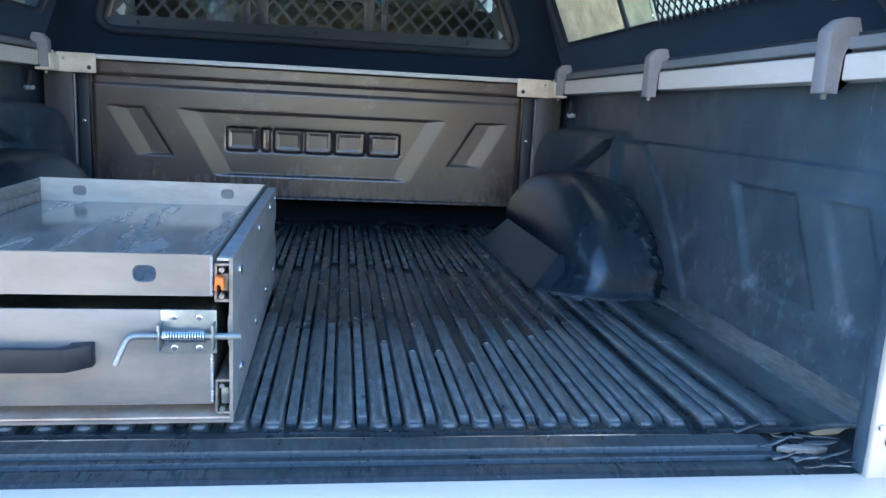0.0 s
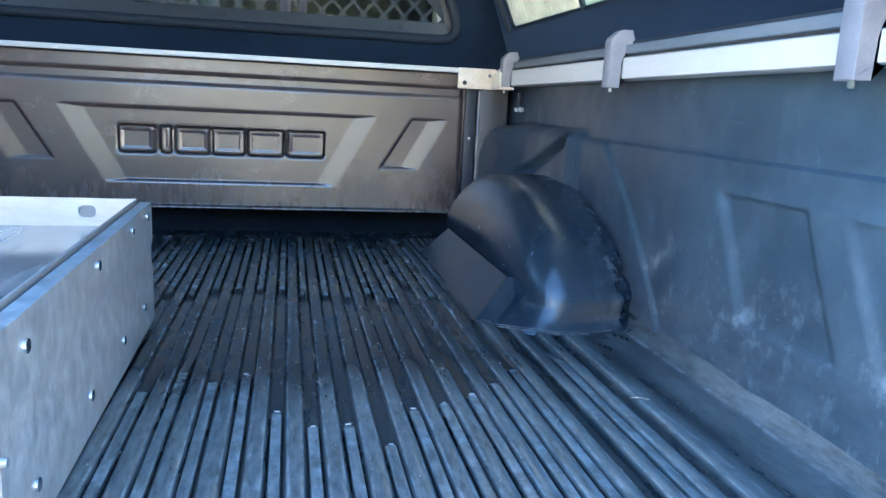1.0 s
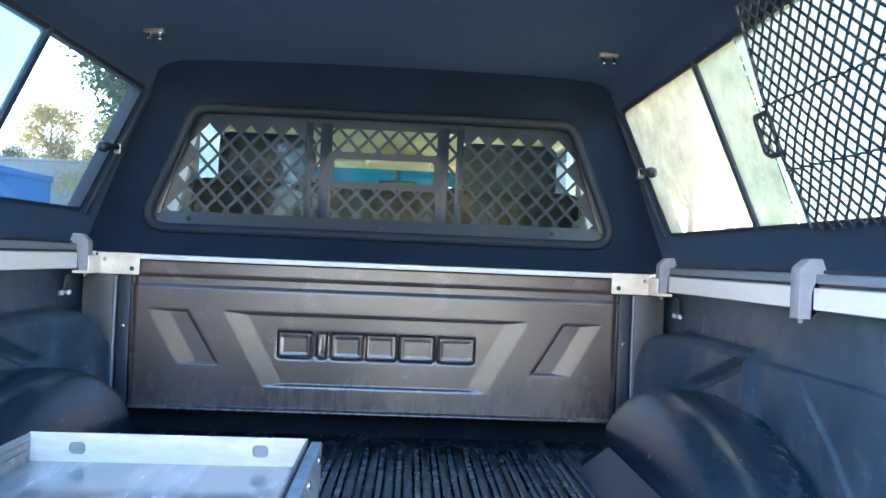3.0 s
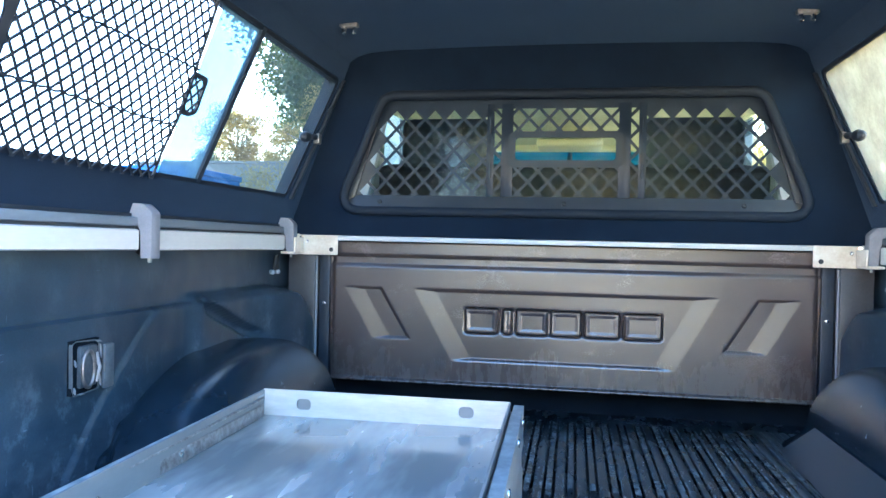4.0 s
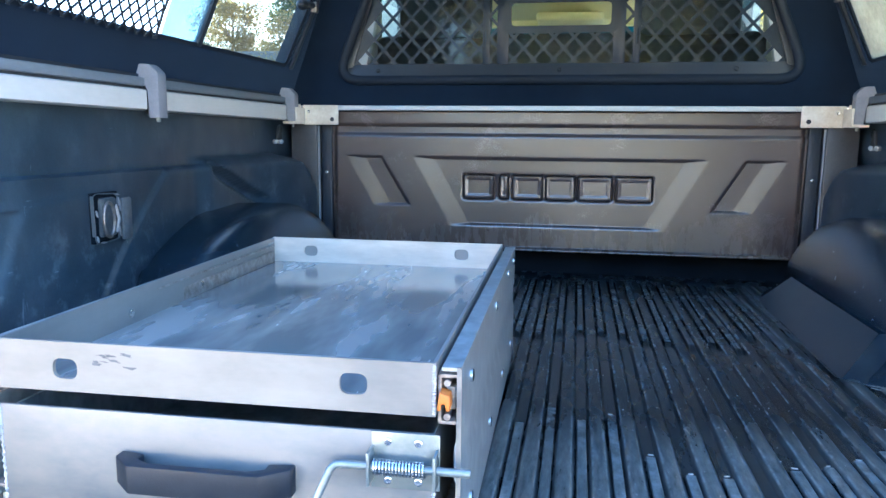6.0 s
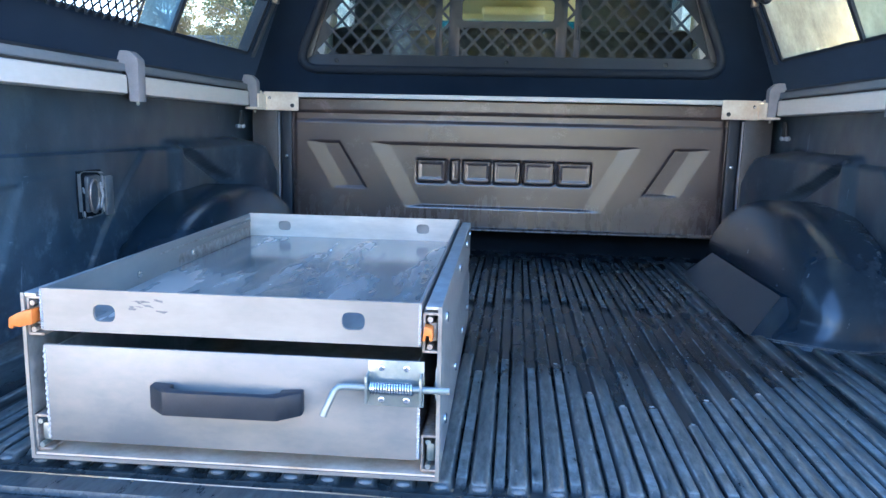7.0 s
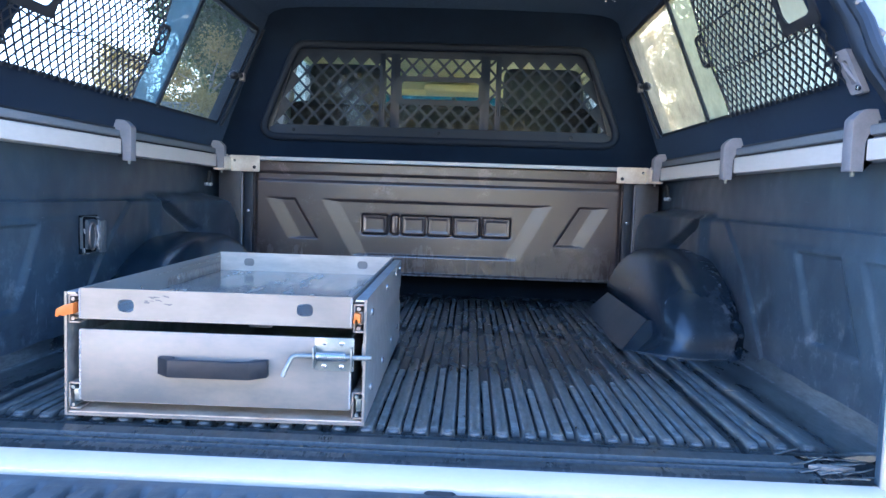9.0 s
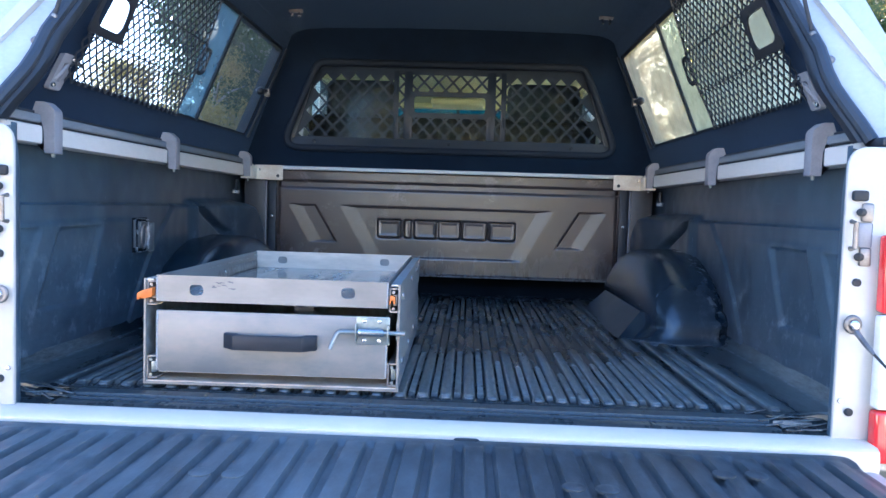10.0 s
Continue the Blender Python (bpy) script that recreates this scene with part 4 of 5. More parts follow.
    pane("overlap_pane", [(0.792, 0.551), (0.935, 0.552), (0.987, 0.888), (0.817, 0.888)], M_GLASS_OLIVE if side > 0 else M_GLASS_TEAL, 0.008, "tinted overlap of the sliding panes")


def lattice(region, origin, pitch, hole, keep=None):
    """A flat sheet with diamond holes, cut to a convex outline (going round to the left). Points as (a, b, 0)."""
    bm = bmesh.new()
    a0, a1 = min(p[0] for p in region), max(p[0] for p in region)
    b0, b1 = min(p[1] for p in region), max(p[1] for p in region)
    pa, pb = pitch
    seen = {}

    def vert(a, b):
        key = (round(a, 5), round(b, 5))
        if key not in seen:
            seen[key] = bm.verts.new((a, b, 0))
        return seen[key]

    def depth(a, b, margin=None):
        d = 9.0
        for k, (ax, az) in enumerate(region):
            bx, bz = region[(k + 1) % len(region)]
            d = min(d, -(margin[k] if margin else 0) + ((bx - ax) * (b - az) - (bz - az) * (a - ax)) / math.hypot(bx - ax, bz - az))
        return d

    for m in range(math.floor((a0 - origin[0]) / (pa / 2)) - 2, math.ceil((a1 - origin[0]) / (pa / 2)) + 3):
        for n in range(math.floor((b0 - origin[1]) / (pb / 2)) - 2, math.ceil((b1 - origin[1]) / (pb / 2)) + 3):
            if (m + n) % 2:
                continue
            a, b = origin[0] + m * pa / 2, origin[1] + n * pb / 2
            if depth(a, b) < -max(pa, pb):
                continue
            rim = [vert(a + pa / 2, b), vert(a, b + pb / 2), vert(a - pa / 2, b), vert(a, b - pb / 2)]
            if keep and depth(a, b, keep) < 0:
                bm.faces.new(rim)
                continue
            ha, hb = hole[0] / 2, hole[1] / 2
            inner = [vert(a + ha, b), vert(a, b + hb), vert(a - ha, b), vert(a, b - hb)]
            for k in range(4):
                bm.faces.new((rim[k], rim[(k + 1) % 4], inner[(k + 1) % 4], inner[k]))
    for k, (ax, az) in enumerate(region):
        bx, bz = region[(k + 1) % len(region)]
        bmesh.ops.bisect_plane(bm, geom=bm.verts[:] + bm.edges[:] + bm.faces[:], plane_co=(ax, az, 0), plane_no=(bz - az, ax - bx, 0), clear_outer=True)
    return bm


# hinged expanded-mesh guards inside the side windows
for side in (-1, 1):
    guard = thing("window_mesh_guard", (side * 0.66, 0.47, 0.55), "hinged black expanded-mesh guard over the canopy side window", "mesh guard", "window mesh guards")
    out = lambda z: -0.018 - 0.017 * ease(0.555, 0.70, z)
    shape = lambda a, b, d, s=side: (s * side_x(b, out(b) + d), a, b)
    proud = lambda a, b, d, s=side: (s * side_x(b, out(b) - 0.003 + d), a, b)
    step, hole, at = (0.0272, 0.0258), (0.0224, 0.0210), (0.012, 0.006)
    fwd = 0.0 if side > 0 else 0.028
    e0, e1 = 0.712 + fwd, 0.698 + fwd
    regions = [[(0.318, 0.546), (e0, 0.546), (e1, 0.890), (0.318, 0.890)],
               [(0.190, 0.546), (0.318, 0.546), (0.318, 0.648), (0.190, 0.648)],
               [(0.196, 0.740), (0.318, 0.740), (0.318, 0.890), (0.230, 0.890)]]
    for k, region in enumerate(regions):
        bm = bend(lattice(region, at, step, hole), shape)
        part("mesh", bm, M_MESH, guard, smooth=0).modifiers.new("thickness", "SOLIDIFY").thickness = 0.0022
    hatch_out = rounded([(0.185, 0.644), (0.321, 0.644), (0.321, 0.742), (0.197, 0.742)], 0.012, 6)
    hatch_in = rounded([(0.198, 0.660), (0.303, 0.660), (0.303, 0.726), (0.208, 0.726)], 0.024, 6)
    part("hand_hole_frame", ring(hatch_out, hatch_in, proud, 0.004), M_MESH, guard, "flat black frame of the hand hole")
    edge = [(e0 + (e1 - e0) * k / 8, 0.546 + 0.344 * k / 8) for k in range(9)]
    part("edge_rod", tube([shape(a, b, 0.0) for a, b in edge], 0.0028, 8), M_MESH, guard)
    for z, y0 in ((0.638, 0.196), (0.737, 0.322)):
        fold = [shape(y0 + (e0 - y0) * k / 60, z + 0.0012 * math.sin(k * 1.9), -0.0015) for k in range(61)]
        part("fold_seam", tube(fold, 0.0019, 6), M_MESH, guard, "folded seam across the mesh")
    ym = e1 + 0.002
    tab = rounded([(ym, 0.660), (ym + 0.036, 0.660), (ym + 0.052, 0.668), (ym + 0.050, 0.730), (ym, 0.732)], 0.010, 4)
    inner = rounded([(ym + 0.002, 0.667), (ym + 0.033, 0.667), (ym + 0.045, 0.674), (ym + 0.043, 0.723), (ym + 0.002, 0.725)], 0.006, 4)
    part("latch_tab", ring(tab, inner, proud, 0.005), M_MESH, guard, "black latch tab with a mesh infill")
    fill = [(ym, 0.664), (ym + 0.034, 0.664), (ym + 0.048, 0.672), (ym + 0.046, 0.726), (ym, 0.728)]
    part("tab_mesh", bend(lattice(fill, at, step, hole), shape), M_MESH, guard, smooth=0).modifiers.new("thickness", "SOLIDIFY").thickness = 0.0022
    # welded hinge bracket at the rear lower corner
    h = thing("hinge_bracket", (side * 0.71, 0.180, 0.545), "bare metal hinge bracket bolted to the canopy lining", "hinge", "hinge brackets")
    hs = lambda a, b, d, s=side: (s * side_x(b, -0.012 + d), a, b)
    part("plate", ring(rounded([(0.158, 0.528), (0.198, 0.528), (0.214, 0.598), (0.174, 0.598)], 0.006, 4),
                       rounded([(0.171, 0.543), (0.187, 0.543), (0.200, 0.582), (0.184, 0.582)], 0.004, 4), hs, 0.010), M_CLAMP, h)
    part("web", tube([hs(0.170, 0.546, 0.002), hs(0.200, 0.580, 0.002)], 0.004, 6), M_CLAMP, h)
    part("pin", tube([hs(0.214, 0.590, 0.0), hs(0.246, 0.584, 0.0)], 0.004, 8), M_STEEL, h)
    for y, z in ((0.166, 0.536), (0.204, 0.590)):
        part("bolt", disc(hs(y, z, 0.0), (-side, 0, 0), 0.005, 0.006, 6), M_CHROME, h)

# front wall of the canopy with its window
WIN = [(-0.620, 0.527), (0.620, 0.527), (0.490, 0.843), (-0.490, 0.843)]
HOLE = [(-0.606, 0.538), (0.606, 0.538), (0.482, 0.833), (-0.482, 0.833)]
flat = lambda y: (lambda a, b, d: (a, y + d, b))
cw = solo("canopy_wall_front", ring(rounded([(-0.772, 0.459), (0.772, 0.459), (0.598, 0.975), (-0.598, 0.975)], 0.0005, 8), rounded(WIN, 0.045, 8), flat(1.502), 0.03),
          M_FELT, "black felt lined front wall of the canopy", "canopy wall", kind="structure")
part("outer_shell", ring(rounded([(-0.80, 0.455), (0.80, 0.455), (0.64, 1.0), (-0.64, 1.0)], 0.0005, 8), rounded(WIN, 0.045, 8), flat(1.5325), 0.03), M_WHITE, cw, "white painted outer shell")
window = thing("window_front", (0, 1.53, 0.53), "canopy front window in a thick black rubber surround", "window", kind="structure")
rim = rounded(WIN, 0.05, 8)
part("window_frame", tube([(a, 1.501, b) for a, b in rim], 0.013, 12, closed=True), M_RUBBER, window, "rounded black rubber surround")
part("inner_frame", ring(rounded(lerp_rim(WIN, 0.002), 0.045, 8), rounded(HOLE, 0.04, 8), flat(1.533), 0.012), M_RUBBER, window)
bm = bmesh.new()
bm.faces.new([bm.verts.new((a, 1.54, b)) for a, b in rounded(WIN, 0.045, 8)])
part("pane", bm, M_GLASS_FRONT, window, "tinted glass pane", 0).visible_shadow = False

# laser-cut guard over the front window
guard = thing("front_mesh_guard", (0, 1.52, 0.53), "dark grey laser-cut diamond mesh guard with a hinged centre hatch", "mesh guard")
face = lambda a, b, d: (a, 1.520 + d, b)
step, hole = (0.0535, 0.0570), (0.0430, 0.0460)
for s in (-1, 1):
    region = [(0.207, 0.572), (0.582, 0.572), (0.505, 0.812), (0.207, 0.812)]
    if s < 0:
        region = [(-a, b) for a, b in region[::-1]]
    margin = (0.008, 0.030, 0.020, -1) if s > 0 else (0.020, 0.030, 0.008, -1)
    bm = bend(lattice(region, (s * 0.2455, 0.782), step, hole, margin), face)
    part("mesh_panel", bm, M_GUARD, guard, smooth=0).modifiers.new("thickness", "SOLIDIFY").thickness = 0.003
    x0, x1 = sorted((s * 0.168, s * 0.190))
    bm = bend(lattice(rect(x0, x1, 0.575, 0.812), (s * 0.190, 0.782), step, hole), face)
    part("hinge_strip", bm, M_GUARD, guard, smooth=0).modifiers.new("thickness", "SOLIDIFY").thickness = 0.003
    part("upright_bar", box(*sorted((s * 0.189, s * 0.208)), 1.517, 1.523, 0.57, 0.82, 0.001), M_GUARD, guard)
    part("hatch_upright", box(*sorted((s * 0.138, s * 0.169)), 1.516, 1.522, 0.57, 0.82, 0.001), M_GUARD, guard)
    edge = prism([(s * 0.574, 0.566), (s * 0.602, 0.558), (s * 0.512, 0.818), (s * 0.497, 0.818)], "y", 1.514, 1.523)
    part("side_flange", edge, M_GUARD_LIT, guard, "folded edge, paled for what it reflects")
    for z in (0.64, 0.76):
        part("hinge", tube([(s * 0.1985, 1.512, z - 0.02), (s * 0.1985, 1.512, z + 0.02)], 0.004, 10), M_GUARD, guard)
for z0, z1 in ((0.742, 0.812), (0.572, 0.656)):
    bm = bend(lattice(rect(-0.140, 0.140, z0, z1), (-0.0165, 0.782), step, hole), face)
    part("hatch_mesh", bm, M_GUARD, guard, smooth=0).modifiers.new("thickness", "SOLIDIFY").thickness = 0.003
part("hatch_frame", ring(rounded(rect(-0.150, 0.150, 0.650, 0.746), 0.022, 6), rounded(rect(-0.131, 0.131, 0.669, 0.729), 0.012, 6), flat(1.514), 0.007), M_GUARD, guard, "raised frame round the hatch opening")
part("top_band", prism([(-0.512, 0.808), (0.512, 0.808), (0.500, 0.838), (-0.500, 0.838)], "y", 1.519, 1.524), M_GUARD, guard)
part("bottom_flange", bend(box(-0.592, 0.592, 0, 0.003, 0.540, 0.572), lambda x, y, z: (x, 1.5205 - (0.572 - z) * 0.5 + y, z)), M_GUARD_LIT, guard, "folded bottom flange, brightened for what it reflects")
for x in (-0.50, 0.0, 0.45):
    part("screw", disc((x, 1.511, 0.553), (0, -1, 0.5), 0.006, 0.005, 10), M_TYRE, guard, "dark screw head")

# rear opening of the canopy: flange, trim and seal
INNER = [(0.706, -0.062, 0.446), (0.695, -0.042, 0.477), (0.684, -0.020, 0.507), (0.675, 0.003, 0.537), (0.671, 0.025, 0.567), (0.672, 0.058, 0.611), (0.650, 0.135, 0.717), (0.605, 0.285, 0.915),
         (0.57, 0.30, 0.945), (0.50, 0.308, 0.962), (0.25, 0.314, 0.970), (0.0, 0.316, 0.972)]
OUTER = [(0.775, -0.095, 0.446), (0.778, -0.072, 0.475), (0.780, -0.050, 0.505), (0.780, -0.028, 0.535), (0.779, -0.002, 0.570), (0.775, 0.035, 0.620), (0.762, 0.115, 0.725), (0.705, 0.280, 0.950),
         (0.66, 0.305, 0.995), (0.56, 0.318, 1.015), (0.27, 0.328, 1.028), (0.0, 0.332, 1.03)]


def arch_line(points, dx=0.0, dy=0.0, dz=0.0):
    right = [(x + dx, y + dy, z + dz) for x, y, z in points]
    return [(-x, y, z) for x, y, z in right[:-1]] + [right[-1]] + right[-2::-1]


lines = [arch_line(INNER, 0, 0.012), arch_line(INNER, 0.010, 0.004), arch_line([tuple((Vector(a) * 0.35 + Vector(b) * 0.65) + Vector((0, 0.012, 0))) for a, b in zip(INNER, OUTER)]), arch_line(OUTER),
         arch_line(OUTER, 0.012, 0.03, 0.004), arch_line(OUTER, 0.014, 0.12, 0.01)]
rear = solo("canopy_rear_frame", grid(len(lines[0]) - 1, len(lines) - 1, lambda i, j: lines[j][i]), M_SHELL_SHADED, "white painted rear frame of the canopy opening", "canopy frame", kind="structure", smooth=60)
part("seal", tube(arch_line(INNER, -0.004, -0.004), 0.011, 10), M_TRIM, rear, "black rubber hatch seal")
trim = [arch_line(INNER, 0.0, 0.006), arch_line(INNER, -0.014, 0.020, 0.002), arch_line(INNER, -0.012, 0.045, 0.004), arch_line(INNER, 0.014, 0.085, 0.004)]
part("inner_trim", grid(len(trim[0]) - 1, 3, lambda i, j: trim[j][i]), M_TRIM, rear, "black moulded trim inside the opening", 60)
for side in (-1, 1):
    part("bump_stop", disc((side * 0.686, 0.055, 0.592), (-side * 0.8, -0.8, 0), 0.010, 0.014), M_STEEL, rear, "round hatch bump stop")
    strut = thing("gas_strut", (side * 0.69, 0.07, 0.65), "thin black gas strut of the canopy hatch", "gas strut", "gas struts")
    part("cylinder", tube([(side * 0.658, 0.065, 0.645), (side * 0.618, 0.115, 0.86)], 0.0035, 8), M_TYRE, strut)
    part("ball_end", disc((side * 0.660, 0.078, 0.640), (0, -1, 0), 0.006, 0.016), M_STEEL, strut)
    part("corner_pad", box(*sorted((side * 0.700, side * 0.785)), -0.098, -0.05, 0.4375, 0.452, 0.005), M_TRIM, rear, "black rubber corner pad")

# ceiling hooks
for side in (-1, 1):
    hook = thing("ceiling_hook", (side * 0.512, 1.24, 0.962), "small bright hook bracket under the canopy roof", "hook", "ceiling hooks")
    part("base", box(*sorted((side * 0.49, side * 0.535)), 1.232, 1.250, 0.954, 0.964, 0.002), M_STEEL, hook)
    for d in (-0.012, 0.012):
        part("bolt", disc((side * (0.512 + d), 1.241, 0.955), (0, -0.2, -1), 0.0055, 0.018, 8), M_CHROME, hook)

# ---- tail of the ute ----
sill_line = [(-0.147, -0.07), (-0.147, -0.026), (-0.145, -0.016), (-0.138, -0.011), (-0.090, -0.0095), (-0.0875, -0.012), (-0.085, -0.034), (0.0, -0.036), (0.0, -0.07)]
solo("sill", prism(sill_line, "x", -0.70, 0.70), M_SILL_LIT, "white painted sill at the rear of the bed", "sill", kind="structure")
for side, name in ((-1, "pillar_left"), (1, "pillar_right")):
    xi, yf = (0.651 if side > 0 else 0.630), -0.100
    p = rounded([(xi, -0.06), (0.792, -0.06), (0.792, 0.436), (xi, 0.436)], [0.002, 0.002, 0.01, 0.034], 6)
    pil = solo(name, prism([(side * a, b) for a, b in p], "y", yf, yf + 0.008, 0.003), M_WHITE, "white painted tailgate pillar of the ute", "pillar", kind="structure", at=(side * 0.74, -0.08, -0.06))
    part("side_panel", join(box(*sorted((side * 0.786, side * 0.85)), -0.085, 1.62, -0.38, 0.44, 0.012), box(*sorted((side * 0.775, side * 0.79)), -0.05, 1.62, 0.30, 0.44, 0.004)), M_WHITE, pil, "white outer bed side")
    part("rubber_stop", box(*sorted((side * (xi + 0.006), side * (xi + 0.030))), yf - 0.010, yf, 0.354, 0.370, 0.004), M_TYRE, pil, "black rubber stop")
    xs = side * (xi + 0.010)
    xs = side * (xi + 0.010)
    striker = part("striker", tube([(xs, yf, 0.323), (xs, yf - 0.014, 0.321), (xs, yf - 0.014, 0.284), (xs, yf, 0.282)], 0.0038, 8), M_STEEL, pil, "dark steel striker loop")
    part("striker_plate", box(*sorted((side * (xi + 0.018), side * (xi + 0.040))), yf - 0.004, yf, 0.284, 0.322, 0.003), M_CLAMP, striker)
    for z in (0.337, 0.270):
        bump = part("bump_plate", box(*sorted((side * (xi + 0.022), side * (xi + 0.040))), yf - 0.006, yf, z - 0.014, z + 0.014, 0.003), M_STEEL, striker, "dark steel bump plate")
        part("bump_pin", disc((side * (xi + 0.024), yf - 0.004, z), (-side, -0.6, 0), 0.006, 0.010, 10), M_TYRE, bump)
    for z, r in ((0.231, 0.0062), (0.032, 0.0062), (0.049, 0.004)):
        part("plug", disc((side * (xi + (0.022 if r > 0.006 else 0.008)), yf, z), (0, -1, 0), r, 0.005), M_TYRE if r > 0.006 else M_CHROME, pil)
    lamp = thing("tail_lamp", (side * 0.76, yf, 0.1), "tail lamp with red and clear lenses", "tail lamp", "tail lamps")
    for name2, z0, z1, m in (("red_lens", -0.040, 0.040, M_RED), ("clear_lens", 0.042, 0.185, M_CLEAR), ("upper_lens", 0.187, 0.305, M_RED)):
        part(name2, box(*sorted((side * (xi + 0.050), side * 0.852)), yf - 0.026, yf - 0.002, z0, z1, 0.006, 3), m, lamp)
    cable = thing("tailgate_cable", (side * 0.68, yf - 0.01, 0.16), "dark steel tailgate stay cable on a bolt", "cable", "tailgate cables")
    xc = xi + 0.016
    part("eye", tube([(side * (xc + 0.010 * math.cos(k * math.tau / 14)), yf - 0.010, 0.168 + 0.011 * math.sin(k * math.tau / 14)) for k in range(14)], 0.004, 8, closed=True), M_STEEL, cable)
    part("bolt", disc((side * xc, yf, 0.168), (0, -1, 0), 0.008, 0.018, 10), M_CHROME, cable)
    path = [(side * (xc + 0.003), yf - 0.012, 0.160), (side * (xc + 0.009), yf - 0.030, 0.143), (side * (xc + 0.014), yf - 0.048, 0.130), (side * (xc + 0.022), -0.30, 0.068), (side * (xc + 0.024), -0.46, 0.004), (side * (xc + 0.02), -0.52, -0.02)]
    part("rod_end", tube(path[:3], [0.0045, 0.0042, 0.0028], 8), M_STEEL, cable, "dull steel rod end")
    part("wire", tube(path[2:], [0.0021, 0.0018, 0.0018, 0.003], 8), M_TYRE, cable)


def tailgate():
    t = thing("tailgate", (0, -0.13, -0.10), "lowered tailgate with a ribbed black plastic liner", "tailgate")
    xs = [-0.655, -0.651, -0.646, -0.64]
    p = 0.0425
    for k in range(-15, 15):
        c = (k + 0.39) * p
        xs += [c - 0.0200, c - 0.0165, c - 0.0140, c - 0.0120, c, c + 0.0120, c + 0.0140, c + 0.0165]
    xs += [0.64, 0.646, 0.651, 0.655]
    ys = [-0.128, -0.131, -0.136, -0.15, -0.158, -0.166, -0.174] + [-0.20 - 0.03 * i for i in range(12)] + [-0.548, -0.556, -0.575]

    def place(i, j):
        x, y = xs[i], ys[j]
        d = abs((x - 0.39 * p + p / 2) % p - p / 2)
        on = (1 - ease(0.0120, 0.0165, d)) * ease(-0.156, -0.170, y) * (1 - ease(-0.545, -0.556, y)) * (1 - ease(0.618, 0.636, abs(x)))
        z = -0.044 + 0.009 * on + 0.006 * (1 - ease(-0.172, -0.160, y) * 0) * (ease(-0.166, -0.156, y)) - 0.012 * ease(-0.133, -0.127, y) - 0.010 * ease(0.645, 0.655, abs(x))
        for cx, cy, r in ((-0.418, -0.320, 0.055), (0.437, -0.322, 0.055)):
            q = math.hypot(x - cx, (y - cy) * 1.6)
            z += 0.007 * (1 - ease(r - 0.006, r, q)) * (1 - on) - 0.004 * (1 - ease(r - 0.02, r - 0.012, q))
        corner = ease(0.63, 0.672, abs(x)) * ease(-0.20, -0.128, y)
        return (x * (1 - 0.012 * corner), y - 0.03 * corner, z)

    shift = lambda bm: bend(bm, lambda x, y, z: (x, y - 0.024, z + 0.020))
    part("liner", shift(grid(len(xs) - 1, len(ys) - 1, place)), M_GATE, t, "ribbed black plastic liner", 60)
    part("skin", box(-0.690, 0.690, -0.623, -0.162, -0.095, -0.036, 0.012, 3), M_WHITE, t, "white painted outer skin")
    for x, y in ((-0.241, -0.341), (-0.199, -0.342), (0.431, -0.268), (0.474, -0.267), (0.224, -0.337), (0.265, -0.340)):
        part("boss", disc((x, y, -0.0165), (0, 0, 1), 0.015, 0.004, 18), M_GATE, t, "round moulded boss")
    latch = prism(rounded([(0.064, -0.06), (0.118, -0.06), (0.110, -0.036), (0.072, -0.036)], 0.008, 4), "y", -0.164, -0.1505, 0.002)
    bmesh.ops.translate(latch, verts=latch.verts, vec=(0, 0, 0.019))
    part("latch_hump", latch, M_TYRE, t, "black rubber hump at the middle of the edge")
    return t


tailgate()

# ---- the drawer unit in the bed ----
BX0, BX1, BY0, BY1 = -0.481, -0.035, 0.030, 0.708
unit = thing("drawer_unit", (-0.258, 0.37, 0.0), "bare aluminium slide-out tray over a drawer, standing on the bed liner", "drawer unit")
unit.location.x -= 0.0018
unit.rotation_euler.z = radians(1.05)  # stands slightly askew in the bed
T = 0.003
shell_line = [(BX0, 0.001), (BX1, 0.001), (BX1, 0.088), (BX1 - 0.002, 0.094), (BX1 - 0.002, 0.120), (BX1, 0.127), (BX1, 0.1885), (BX1 - 0.016, 0.1885), (BX1 - 0.016, 0.1855), (BX1 - T, 0.1855),
              (BX1 - T, 0.128), (BX1 - T - 0.002, 0.121), (BX1 - T - 0.002, 0.093), (BX1 - T, 0.087), (BX1 - T, 0.004), (BX0 + T, 0.004), (BX0 + T, 0.1825), (BX0 + 0.016, 0.1825), (BX0 + 0.016, 0.1855), (BX0, 0.1855)]
shell = part("shell", prism(shell_line, "y", BY0, BY1), M_GALV, unit, "mottled aluminium shell", 25)
part("shell_front_edge", join(box(BX0 - 0.0006, BX1 + 0.0006, BY0 - 0.0012, BY0 + 0.001, 0.0005, 0.0042), box(BX0 - 0.0006, BX0 + 0.0032, BY0 - 0.0012, BY0 + 0.001, 0.0042, 0.1858),
                              box(BX1 - 0.0034, BX1 + 0.0006, BY0 - 0.0012, BY0 + 0.001, 0.0042, 0.1888)), M_LIP, shell, "bright cut edge")
part("shell_floor", box(BX0 + T + 0.0005, BX1 - T - 0.0005, BY0 + 0.001, BY1, 0.0045, 0.0065), M_SHELL_EDGE, shell, "dirty brown inside floor")
for y, z in ((0.545, 0.172), (0.345, 0.169), (0.098, 0.161), (0.465, 0.044), (0.290, 0.041), (0.105, 0.040), (0.62, 0.044), (0.665, 0.172)):
    part("rivet", disc((BX1 - 0.0002, y, z), (1, 0, 0), 0.0062, 0.003, 12), M_CHROME, shell, "bright rivet head")


